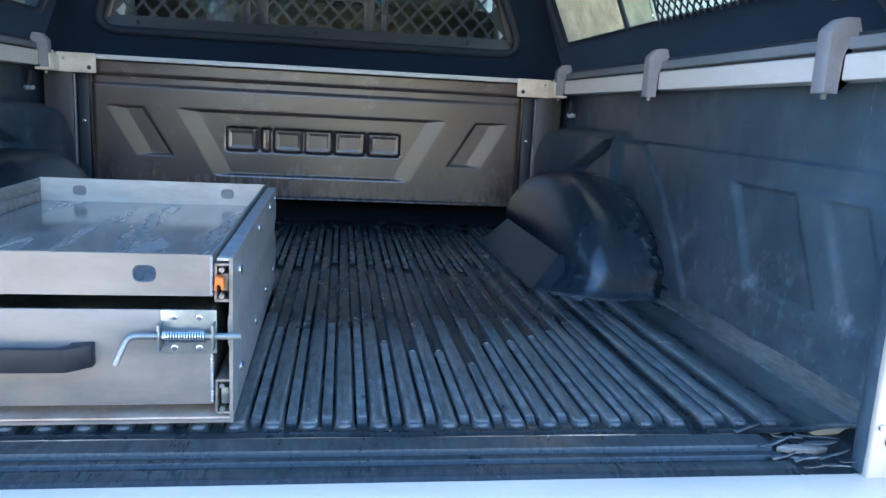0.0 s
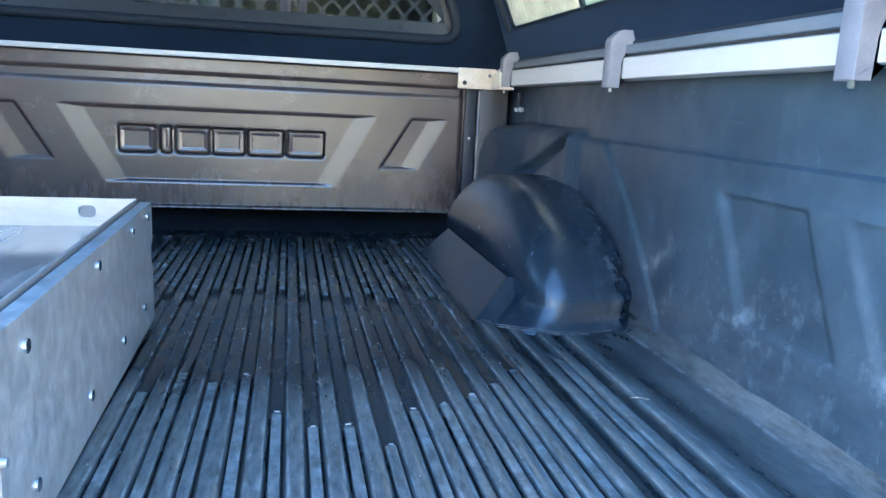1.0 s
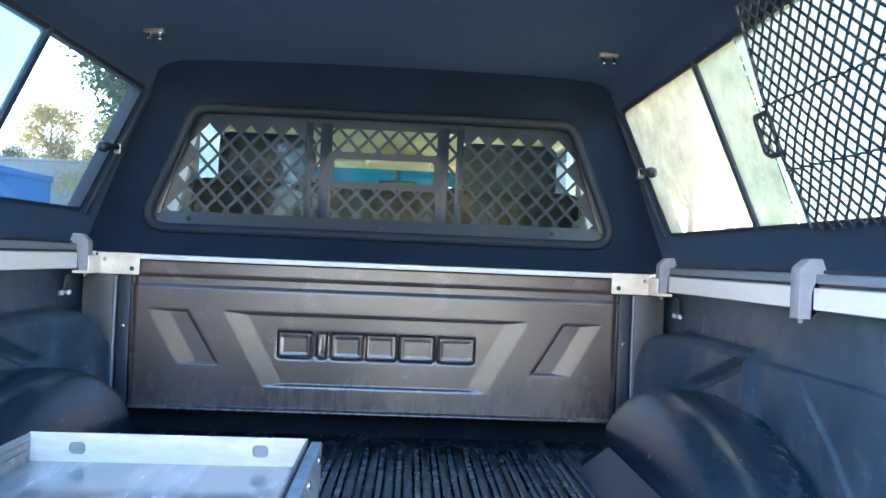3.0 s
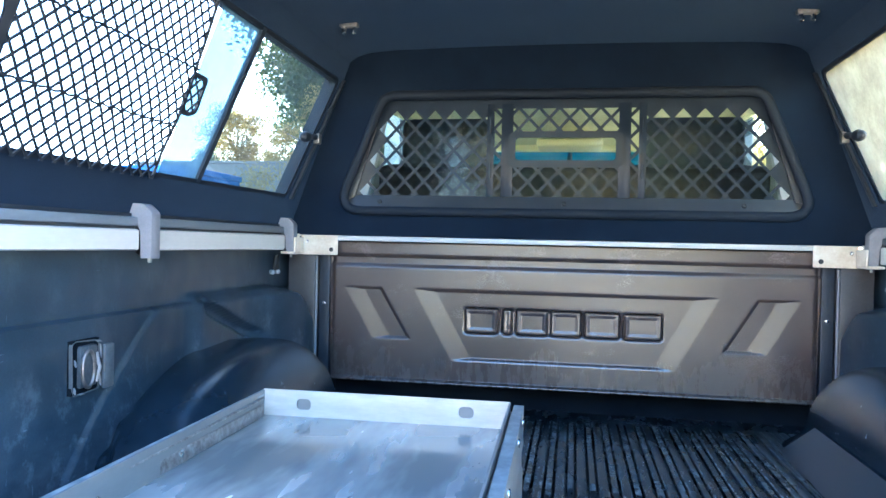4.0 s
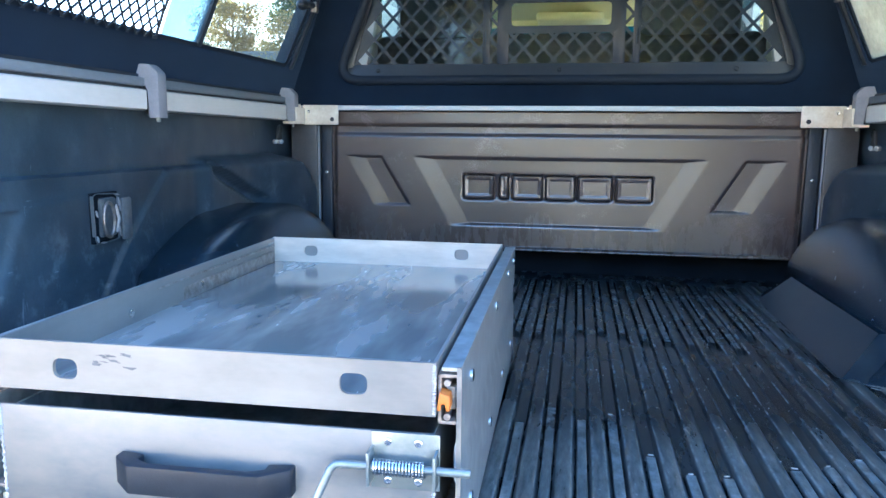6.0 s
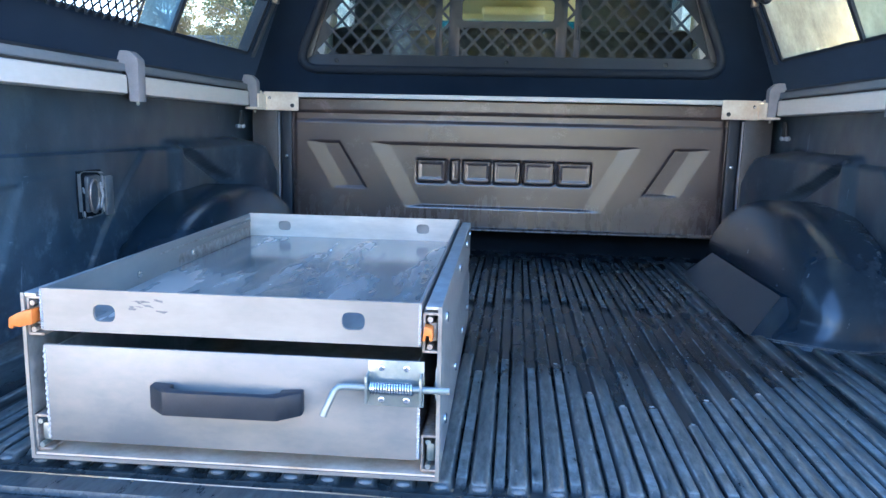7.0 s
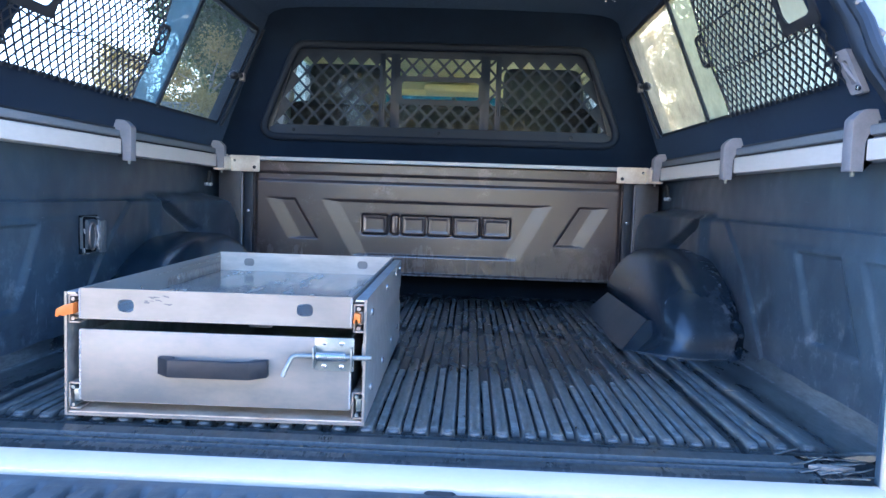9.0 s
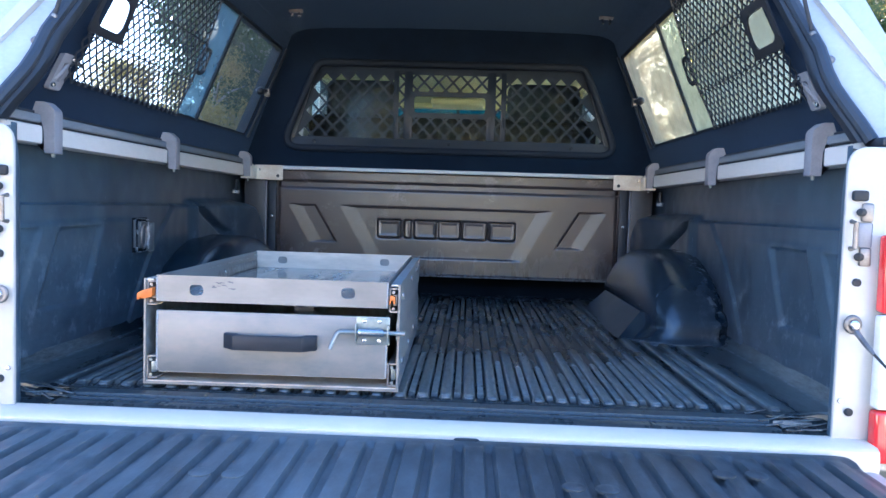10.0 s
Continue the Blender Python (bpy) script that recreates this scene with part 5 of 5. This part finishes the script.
def plate_with_holes(y0, y1, x0, x1, z0, z1, holes):
    """An upright sheet across the unit with slotted holes; holes are (x, z) of their middles."""
    cuts = [x0] + [(a[0] + b[0]) / 2 for a, b in zip(holes, holes[1:])] + [x1]
    pieces = []
    for (cx, cz), a, b in zip(holes, cuts, cuts[1:]):
        pieces.append(ring(rounded(rect(a, b, z0, z1), 0.0004, 6), rounded(rect(cx - 0.012, cx + 0.012, cz - 0.0092, cz + 0.0092), 0.0085, 6), lambda p, q, d: (p, y0 + d, q), y1 - y0))
    return join(*pieces)


def flare(bm):
    """Widens the tray a little towards the bed front."""
    return bend(bm, lambda x, y, z: (x - 0.010 * (-0.0565 - x) / 0.4 * max(0.0, y - 0.03) / 0.676, y, z))


tray = part("tray_floor", flare(box(-0.4555, -0.0585, 0.031, 0.703, 0.1475, 0.1505)), M_TRAY, unit, "smeared aluminium tray floor")
part("front_lip", plate_with_holes(0.0262, 0.0302, -0.4585, -0.0555, 0.147, 0.1925, [(-0.389, 0.168), (-0.125, 0.171)]), M_LIP, tray, "brushed front lip with two slotted holes")
part("rear_lip", flare(plate_with_holes(0.703, 0.706, -0.4575, -0.0565, 0.147, 0.1935, [(-0.389, 0.171), (-0.125, 0.173)])), M_LIP_REAR_LIT, tray, "rear lip with two slotted holes")
for x, z in ((-0.389, 0.171), (-0.125, 0.173)):
    part("hole_backing", flare(box(x - 0.020, x + 0.020, 0.7075, 0.709, z - 0.016, z + 0.016)), M_LIP, tray, "dull plate behind the slotted hole")
part("side_lip", flare(box(-0.4585, -0.4555, 0.0303, 0.703, 0.1475, 0.192)), M_LIP, tray)
part("side_lip", flare(box(-0.0585, -0.0555, 0.0303, 0.703, 0.1475, 0.192)), M_LIP, tray)
for y in (0.24, 0.42, 0.60):
    part("rivet", flare(disc((-0.4553, y, 0.164), (1, 0, 0), 0.0052, 0.0025, 10)), M_CHROME, tray, "bright rivet head")

rng = random.Random(9)
for k in range(11):
    x, z = -0.358 + 0.0026 * k + rng.uniform(-0.006, 0.006), 0.179 + rng.uniform(-0.008, 0.006)
    w, hgt = rng.uniform(0.003, 0.008), rng.uniform(0.0004, 0.0011)
    pts = [(x + w * math.cos(a) * rng.uniform(0.5, 1.2), z + hgt * math.sin(a) * rng.uniform(0.5, 1.3) + rng.choice((-0.5, -0.2, 0.1)) * 0.4 * w * math.cos(a)) for a in [i * math.tau / 9 for i in range(9)]]
    part("scuff", prism(pts, "y", 0.0260, 0.0262), M_SCUFF, tray, "dark scuff on the bare metal", 0)


def weld(x, z0, z1, y):
    pts = [(x + 0.0006 * math.sin(k * 2.1), y, z0 + (z1 - z0) * k / 60) for k in range(61)]
    return tube(pts, [0.0014 + 0.0005 * math.sin(k * 1.57) for k in range(61)], 8)


for x in (-0.0565, -0.4575):
    part("weld_seam", weld(x, 0.149, 0.191, 0.0265), M_WELD, tray, "beaded weld seam")

drawer = part("drawer_floor", box(-0.4545, -0.0585, 0.031, 0.69, 0.022, 0.025), M_GALV, unit, "plain aluminium drawer bottom")
for x in (-0.4545, -0.0615):
    part("drawer_side", box(x, x + 0.003, 0.031, 0.69, 0.0252, 0.126), M_GALV, drawer)
part("drawer_back", box(-0.451, -0.062, 0.687, 0.69, 0.0252, 0.126), M_GALV, drawer)
part("drawer_front", box(-0.4575, -0.0555, 0.0262, 0.0302, 0.0240, 0.1315, 0.0008), M_ALU, drawer, "scratched aluminium drawer front")
for x in (-0.0565, -0.4570):
    part("weld_seam", weld(x, 0.0265, 0.130 if x < -0.2 else 0.082, 0.0265), M_WELD, drawer, "beaded weld seam")
part("label_plate", box(-0.255, -0.215, 0.20, 0.202, 0.110, 0.128), M_CLAMP, drawer, "small grey plate inside the drawer")

# pull handle: angled grip with two feet
grip = [(-0.337, 0.0), (-0.314, -0.004), (-0.314, -0.014), (-0.302, -0.020), (-0.212, -0.020), (-0.199, -0.014), (-0.199, -0.004), (-0.176, 0.0), (-0.176, -0.012), (-0.198, -0.030), (-0.316, -0.030), (-0.337, -0.012)]
bm = prism([(x, 0.0260 + y) for x, y in grip], "z", 0.071, 0.0965, 0.0018)
part("pull_handle", bm, M_HANDLE, drawer, "dark grey plastic pull handle")

# spring bolt latch
latch = part("latch_plate", box(-0.109, -0.051, 0.0240, 0.0260, 0.083, 0.132, 0.0006), M_ZINC, drawer, "zinc-plated spring bolt latch")
for x in (-0.108, -0.053):
    part("ear", box(x - 0.0012, x + 0.0012, 0.0060, 0.0242, 0.091, 0.120, 0.0005), M_ZINC, latch)
rod = [(-0.024, 0.0135, 0.106)] + [(-0.13, 0.0135, 0.106), (-0.137, 0.0130, 0.1055), (-0.141, 0.0110, 0.102), (-0.149, 0.0050, 0.083), (-0.151, 0.0035, 0.077)]
part("bolt_rod", tube(rod, 0.0036, 12), M_ZINC, latch, "bent zinc bolt rod")
coil = [(-0.105 + 0.044 * k / 240, 0.0135 + 0.0062 * math.cos(k * math.tau / 15), 0.106 + 0.0062 * math.sin(k * math.tau / 15)) for k in range(241)]
part("spring", tube(coil, 0.0011, 5), M_CHROME, latch, "coil spring")
for x, z in ((-0.095, 0.124), (-0.069, 0.124), (-0.095, 0.090), (-0.069, 0.090)):
    part("screw", disc((x, 0.0240, z), (0, -1, 0), 0.0034, 0.0016, 10), M_CHROME, latch)

# drawer slides
for side, x0, x1 in ((-1, -0.4775, -0.4595), (1, -0.0545, -0.0385)):
    for z0, z1, word in ((0.139, 0.182, "upper"), (0.009, 0.050, "lower")):
        cz = (z0 + z1) / 2
        slide = part("slide", join(box(x0, x0 + 0.003, BY0 + 0.002, 0.69, z0, z1, 0.0006), box(x0, x1, BY0 + 0.002, 0.69, z1 - 0.003, z1, 0.0006), box(x0, x1, BY0 + 0.002, 0.69, z0, z0 + 0.003, 0.0006)),
                     M_SLIDE, unit, "greasy steel ball-bearing slide")
        part("inner_channel", join(box(x0 + 0.006, x1 - 0.001, BY0 + 0.006, 0.69, cz - 0.010, cz + 0.010, 0.002), tube([(x0 + 0.008, BY0, z1 - 0.007), (x0 + 0.008, 0.6, z1 - 0.007)], 0.003, 8),
                                   tube([(x0 + 0.008, BY0, z0 + 0.007), (x0 + 0.008, 0.6, z0 + 0.007)], 0.003, 8)), M_ZINC if word == "lower" else M_SLIDE, slide)
for side, x in ((-1, -0.470), (1, -0.047)):
    if side < 0:
        lever = prism([(-0.490, 0.150), (-0.486, 0.149), (-0.484, 0.153), (-0.478, 0.151), (-0.463, 0.155), (-0.463, 0.171), (-0.478, 0.167), (-0.489, 0.161)], "y", 0.018, 0.034, 0.0012)
    else:
        lever = prism([(-0.0535, 0.155), (-0.0505, 0.155), (-0.0495, 0.161), (-0.0465, 0.161), (-0.0455, 0.155), (-0.0425, 0.156), (-0.0430, 0.168), (-0.0510, 0.171)], "y", 0.018, 0.034, 0.0012)
    part("release_lever", lever, M_ORANGE, unit, "orange plastic release lever")

# ---- the cab seen through the front guard ----
cab = thing("cab_shell", (0, 2.6, -0.3), "cream-lined cab of the ute seen through the rear glass", "vehicle cab")
part("headliner", bend(grid(12, 12, lambda i, j: (-0.62 + 1.24 * i / 12, 1.75 + 1.45 * j / 12, 0.0)), lambda x, y, z: (x, y, 0.985 - 0.05 * ease(0.4, 0.62, abs(x)) - 0.055 * ease(2.9, 3.2, y) - 0.03 * (1 - ease(1.75, 1.9, y)))), M_HEAD, cab, "cream headliner", 60)
part("roof", bend(grid(12, 12, lambda i, j: (-0.66 + 1.32 * i / 12, 1.68 + 1.56 * j / 12, 0.0)), lambda x, y, z: (x, y, 1.02 - 0.06 * ease(0.4, 0.66, abs(x)) - 0.055 * ease(2.9, 3.2, y))), M_WHITE, cab, "white roof", 60)
rear_glass = [(-0.60, 0.53), (0.60, 0.53), (0.52, 0.905), (-0.52, 0.905)]
part("rear_bulkhead", ring(rounded([(-0.76, -0.2), (0.76, -0.2), (0.62, 0.96), (-0.62, 0.96)], 0.01, 6), rounded(rear_glass, 0.04, 6), flat(1.70), 0.03), M_WHITE, cab)
bm = bmesh.new()
bm.faces.new([bm.verts.new((a, 1.715, b)) for a, b in rear_glass])
part("rear_glass", bm, M_GLASS_CAB, cab, "tinted rear glass", 0).visible_shadow = False
part("windscreen_header", box(-0.60, 0.60, 3.18, 3.24, 0.905, 0.945, 0.01), M_HEAD, cab)
for s in (-1, 1):
    part("windscreen_pillar", tube([(s * 0.58, 3.22, 0.93), (s * 0.70, 3.95, 0.45)], 0.035, 8), M_HEAD, cab)
    part("roof_rail", tube([(s * 0.60, 1.72, 0.91), (s * 0.62, 2.4, 0.955), (s * 0.60, 3.22, 0.93)], 0.04, 8), M_HEAD, cab)
    part("door_pillar", box(*sorted((s * 0.62, s * 0.68)), 2.46, 2.56, 0.3, 0.95, 0.01), M_PLASTIC, cab)
    part("door_panel", box(*sorted((s * 0.70, s * 0.78)), 1.72, 3.9, -0.3, 0.46, 0.02), M_PLASTIC, cab)
    part("side_pillar", box(*sorted((s * 0.60, s * 0.70)), 1.73, 1.95, 0.4, 0.93, 0.02), M_GREYP, cab)
    bm = bmesh.new()
    bm.faces.new([bm.verts.new((s * (0.74 - 0.14 * (z - 0.46) / 0.46), y, z)) for y, z in ((1.95, 0.46), (3.8, 0.46), (3.3, 0.92), (1.95, 0.92))])
    part("door_glass", bm, M_GLASS_DOOR, cab, "tinted door glass", 0).visible_shadow = False
bm = bmesh.new()
bm.faces.new([bm.verts.new(p) for p in ((-0.60, 3.24, 0.915), (0.60, 3.24, 0.915), (0.615, 3.35, 0.845), (-0.615, 3.35, 0.845))])
part("shade_band", bm, M_SHADE, cab, "teal shade band of the windscreen", 0)
part("floor_pan", box(-0.76, 0.76, 1.73, 4.0, -0.36, -0.30), M_PLASTIC, cab)
part("dashboard", box(-0.72, 0.72, 3.55, 4.05, 0.10, 0.44, 0.05, 3), M_PLASTIC, cab, "dark dashboard")
part("overhead_console", box(-0.15, 0.15, 2.95, 3.15, 0.895, 0.935, 0.015, 3), M_HEAD, cab, "cream overhead console")
part("mirror", join(box(-0.10, 0.10, 3.20, 3.23, 0.79, 0.85, 0.012, 3), tube([(0, 3.22, 0.85), (0, 3.27, 0.90)], 0.012, 8)), M_PLASTIC, cab, "rear view mirror")


def cab_seat(x, y, rear):
    s = thing("bench_chair" if rear else "bucket_chair", (x, y, -0.3), "dark grey cloth cab seat with a headrest", "seat", "cab seats")
    part("backrest", bend(box(x - 0.25, x + 0.25, y - 0.05, y + 0.07, -0.02, 0.60, 0.045, 4), lambda a, b, c: (a, b - 0.18 * (c + 0.02), c)), M_CLOTH, s)
    part("cushion", box(x - 0.26, x + 0.26, y + 0.05, y + 0.52, -0.18, -0.02, 0.04, 3), M_CLOTH, s)
    part("headrest", bend(box(x - 0.13, x + 0.13, y - 0.13, y - 0.03, 0.63, 0.80, 0.035, 4), lambda a, b, c: (a, b, c)), M_REST, s)
    for d in (-0.06, 0.06):
        part("headrest_post", tube([(x + d, y - 0.09, 0.57), (x + d, y - 0.08, 0.66)], 0.006, 8), M_CHROME, s)


for x in (-0.36, 0.36):
    cab_seat(x, 2.95, False)
bench = thing("rear_bench", (0, 2.0, -0.3), "dark grey cloth rear bench with headrests", "seat", "cab seats")
part("backrest", bend(box(-0.62, 0.62, 1.94, 2.06, -0.02, 0.70, 0.05, 4), lambda a, b, c: (a, b - 0.12 * c, c)), M_CLOTH, bench)
part("cushion", box(-0.62, 0.62, 2.05, 2.50, -0.18, -0.02, 0.04, 3), M_CLOTH, bench)
for x in (-0.38, 0.38):
    part("headrest", box(x - 0.15, x + 0.15, 1.86, 1.95, 0.68, 0.845, 0.035, 4), M_REST, bench)

# ---- outside ----
GROUND = -0.80
solo("ground", grid(60, 60, lambda i, j: ((i - 30) * abs(i - 30) * 0.5, (j - 30) * abs(j - 30) * 0.5, GROUND + (0.10 * noise.noise((i * 0.7, j * 0.7, 1)) if abs(i - 30) + abs(j - 30) > 8 else 0.0))), M_GROUND,
     "dry pale gravel and dirt ground", "ground", kind="structure", smooth=60)


def leaf_cloud(rng, centres, per, size, spread):
    verts, faces = [], []
    for c, r in centres:
        for _ in range(per):
            d = Vector((rng.gauss(0, 1), rng.gauss(0, 1), rng.gauss(0, 0.8)))
            p = c + d.normalized() * r * rng.random() ** 0.45 * spread
            u = Vector((rng.gauss(0, 1), rng.gauss(0, 1), rng.gauss(-0.6, 0.8))).normalized() * size * rng.uniform(0.7, 1.5)
            v = u.cross(Vector((rng.gauss(0, 1), rng.gauss(0, 1), rng.gauss(0, 1)))).normalized() * size * 0.32
            k = len(verts)
            verts += [p, p + u * 0.5 + v, p + u, p + u * 0.5 - v]
            faces.append((k, k + 1, k + 2, k + 3))
    me = bpy.data.meshes.new("temp")
    me.from_pydata(verts, [], faces)
    bm = bmesh.new()
    bm.from_mesh(me)
    bpy.data.meshes.remove(me)
    return bm


def tree(x, y, height, seed, dry=False, low=0.32, spread=1.0):
    rng = random.Random(seed)
    base = Vector((x, y, GROUND - 0.05))
    t = thing("gum_tree", base, "tall gum tree with an open drooping crown" if not dry else "dry yellow-green tree lit by the sun", "tree", "gum trees" if not dry else "dry trees")
    lean = Vector((rng.uniform(-0.08, 0.08), rng.uniform(-0.08, 0.08), 1))
    trunk = [base + lean * height * f + Vector((0.1 * math.sin(f * 5 + seed), 0.1 * math.cos(f * 4 + seed), 0)) * height * 0.06 for f in (0, 0.12, 0.28, 0.45, 0.62, 0.8)]
    limbs = [tube(trunk, [height * r for r in (0.022, 0.017, 0.013, 0.010, 0.006, 0.003)], 8)]
    centres = []
    for k in range(15):
        f = rng.uniform(low, 0.8)
        i = min(4, int(f / 0.165))
        start = trunk[i].lerp(trunk[min(5, i + 1)], 0.5)
        a = rng.uniform(0, math.tau)
        reach = spread * height * rng.uniform(0.14, 0.27)
        end = start + Vector((math.cos(a) * reach, math.sin(a) * reach, height * rng.uniform(0.05, 0.18)))
        limbs.append(tube([start, start.lerp(end, 0.5) + Vector((0, 0, height * 0.02)), end], [height * 0.008, height * 0.005, height * 0.002], 6))
        for _ in range(3):
            centres.append((end + Vector((rng.gauss(0, 0.06), rng.gauss(0, 0.06), rng.gauss(0, 0.045))) * height, height * rng.uniform(0.05, 0.09)))
    part("trunk", join(*limbs), M_BARK, t)
    part("crown", leaf_cloud(rng, centres, 430, height * 0.0120, 1.2), M_LEAF_DRY if dry else M_LEAF, t, smooth=0)


for k, (x, y, h, dry) in enumerate([(-5.0, 17.0, 12.0, False), (-9.0, 25, 6.0, False), (-24, 24, 6, False), (-5.6, 33, 15, False), (-30, 8, 5, False), (9.5, 24, 9, True), (15, 30, 12, True), (24, 16, 9, True),
                                    (7.2, 33, 11, True), (30, 4, 9, False), (22, -14, 12, False), (-20, -20, 13, False), (2, -26, 11, False),
                                    (7.0, 15.5, 8, False), (11.5, 17.5, 9, True), (14.5, 12, 8, False), (9.5, 20.5, 10, False), (17, 8.5, 8, True), (-4.7, 19.5, 9.5, False), (-3.9, 16.2, 9.0, False), (-9.0, 31, 10.5, False), (-6.6, 27, 9.5, False)]):
    tree(x, y, h, 11 + k, dry, 0.36 if h == 12.0 and y == 17.0 else 0.32)
for k, (x, y, h, dry, low, spread) in enumerate([(-12.5, 26, 6.3, True, 0.5, 0.62), (-8.0, 21.5, 5.4, True, 0.12, 1.0), (-13.0, 22, 4.7, False, 0.12, 1.0), (-6.0, 15.6, 4.6, True, 0.25, 0.85)]):
    tree(x, y, h, 51 + k, dry, low, spread)

container = thing("shipping_container", (-9.5, 13.5, GROUND), "bright blue corrugated shipping container", "container")
cx0, cx1, cy0, cy1 = -13.5, -7.2, 12.4, 14.8
ripple = [(cx0 + 0.05 + k * 0.07, cy0 + (0.0 if k % 4 in (0, 1) else 0.035)) for k in range(int((cx1 - cx0 - 0.1) / 0.07) + 1)]
part("body", prism(ripple + [(cx1 - 0.05, cy1), (cx0 + 0.05, cy1)], "z", GROUND + 0.15, GROUND + 2.5), M_CONTAINER, container, smooth=0)
part("top_frame", box(cx0, cx1, cy0 - 0.03, cy1, GROUND + 2.48, GROUND + 2.6, 0.01), M_CONTAINER, container)
part("bottom_frame", box(cx0, cx1, cy0 - 0.03, cy1, GROUND, GROUND + 0.16, 0.01), M_CONTAINER, container)
for x in (cx0, cx1 - 0.14):
    part("corner_post", box(x, x + 0.14, cy0 - 0.03, cy0 + 0.12, GROUND + 0.16, GROUND + 2.48), M_CONTAINER, container)

wall = thing("sheet_fence", (-4, 17, GROUND), "long grey corrugated sheet fence", "fence")
wave = [(-12.0 + 0.10 * k, 18.2 + (0.006 if k % 2 else -0.006)) for k in range(120)]
part("sheets", prism(wave + [(wave[-1][0], 18.26), (wave[0][0], 18.26)], "z", GROUND + 0.05, GROUND + 3.26), M_FENCE, wall, smooth=0)
part("cap_rail", box(-12.05, -0.05, 18.16, 18.28, GROUND + 3.262, GROUND + 3.33, 0.01), M_FENCE, wall)
for k in range(6):
    part("post", box(-12.0 + k * 2.35, -11.9 + k * 2.35, 18.27, 18.37, GROUND, GROUND + 3.2), M_FENCE, wall)

shed = thing("grey_shed", (13, 5, GROUND), "low pale blue-grey sheet shed", "shed")
part("wall", box(9.5, 15.5, 2.0, 6.0, GROUND, GROUND + 2.9), M_SHED, shed)
part("roof", prism([(1.8, GROUND + 2.92), (6.2, GROUND + 2.92), (4.0, GROUND + 3.7)], "x", 9.3, 15.7), M_SHED, shed)


# unseen house, added to shade the ute from the low front sun
house = thing("house", (0, 8, GROUND), "plain pale flat-roofed house, unseen, added to keep the sun off the ute", "house")
part("wall", box(-2.0, 1.6, 6.6, 12.0, GROUND, 6.4), M_SHED, house)
part("parapet", box(-2.1, 1.7, 6.5, 12.1, 6.402, 6.52, 0.02), M_WHITE, house)


# unseen house, added so its sunlit cream walls reflect into the bed
def reflector_house(x0, x1, y0, y1):
    h = thing("reflector_house", ((x0 + x1) / 2, y1, GROUND), "plain cream rendered house, unseen, added to reflect warm sun into the bed", "house", "houses")
    part("wall", box(x0, x1, y0, y1, GROUND, 2.2), M_RENDER, h)
    part("roof", prism([(y0 - 0.4, 2.202), (y1 + 0.4, 2.202), ((y0 + y1) / 2, 3.8)], "x", x0 - 0.3, x1 + 0.3), M_SHED, h)


reflector_house(-15, -3.6, -16, -9.5)
# unseen low wall, added to give the headboard bevels a warm reflection
reflector_wall = thing("reflector_wall", (8.5, -9.2, GROUND), "low cream rendered wall, unseen, added as a warm reflection behind the ute", "wall")
part("wall", box(3.2, 14, -9.3, -9.1, GROUND, 0.85), M_RENDER, reflector_wall)
part("coping", box(3.15, 14.05, -9.36, -9.04, 0.852, 0.93, 0.01), M_RENDER, reflector_wall)
# unseen trees, added to set the tone mirrored in headboard and front glass
for k, (x, y, h) in enumerate([(-2.9, -12.2, 5.5), (-1.6, -13.5, 6), (-0.4, -12.6, 5.5), (0.7, -14.5, 7), (1.5, -12.4, 5.5), (2.6, -13, 6), (3.6, -12.3, 5.5)]):
    tree(x, y, h, 71 + k, k % 2 == 0, 0.08)


def parked_car(x, y):
    c = thing("parked_car", (x, y, GROUND), "silver hatchback parked beside the fence", "car")
    g = GROUND
    body = [(x - 2.0, g + 0.30), (x + 2.0, g + 0.30), (x + 2.05, g + 0.75), (x + 1.95, g + 0.95), (x + 1.0, g + 1.02), (x - 1.6, g + 1.02), (x - 2.02, g + 0.85)]
    part("body", bend(prism([(a, b) for a, b in body], "y", y - 0.82, y + 0.82, 0.05, 3), lambda a, b, cc: (a, b, cc)), M_CARPAINT, c)
    roof = [(x - 1.75, g + 1.03), (x + 1.0, g + 1.03), (x + 0.35, g + 1.48), (x - 1.35, g + 1.48)]
    part("cabin", prism(roof, "y", y - 0.70, y + 0.70, 0.06, 3), M_CARPAINT, c)
    glassy = [(x - 1.5, g + 1.06), (x + 0.80, g + 1.06), (x + 0.30, g + 1.40), (x - 1.28, g + 1.40)]
    for s in (-1, 1):
        part("side_glass", prism(glassy, "y", *sorted((y + s * 0.69, y + s * 0.712))), M_PLASTIC, c, "dark side glass")
        for wx in (-1.3, 1.3):
            w = part("wheel", tube([(x + wx, y + s * 0.62, g + 0.31), (x + wx, y + s * 0.84, g + 0.31)], 0.31, 20), M_TYRE, c)
            part("rim", tube([(x + wx, y + s * 0.83, g + 0.31), (x + wx, y + s * 0.85, g + 0.31)], 0.19, 16), M_CHROME, w)


parked_car(-5.3, 15.4)
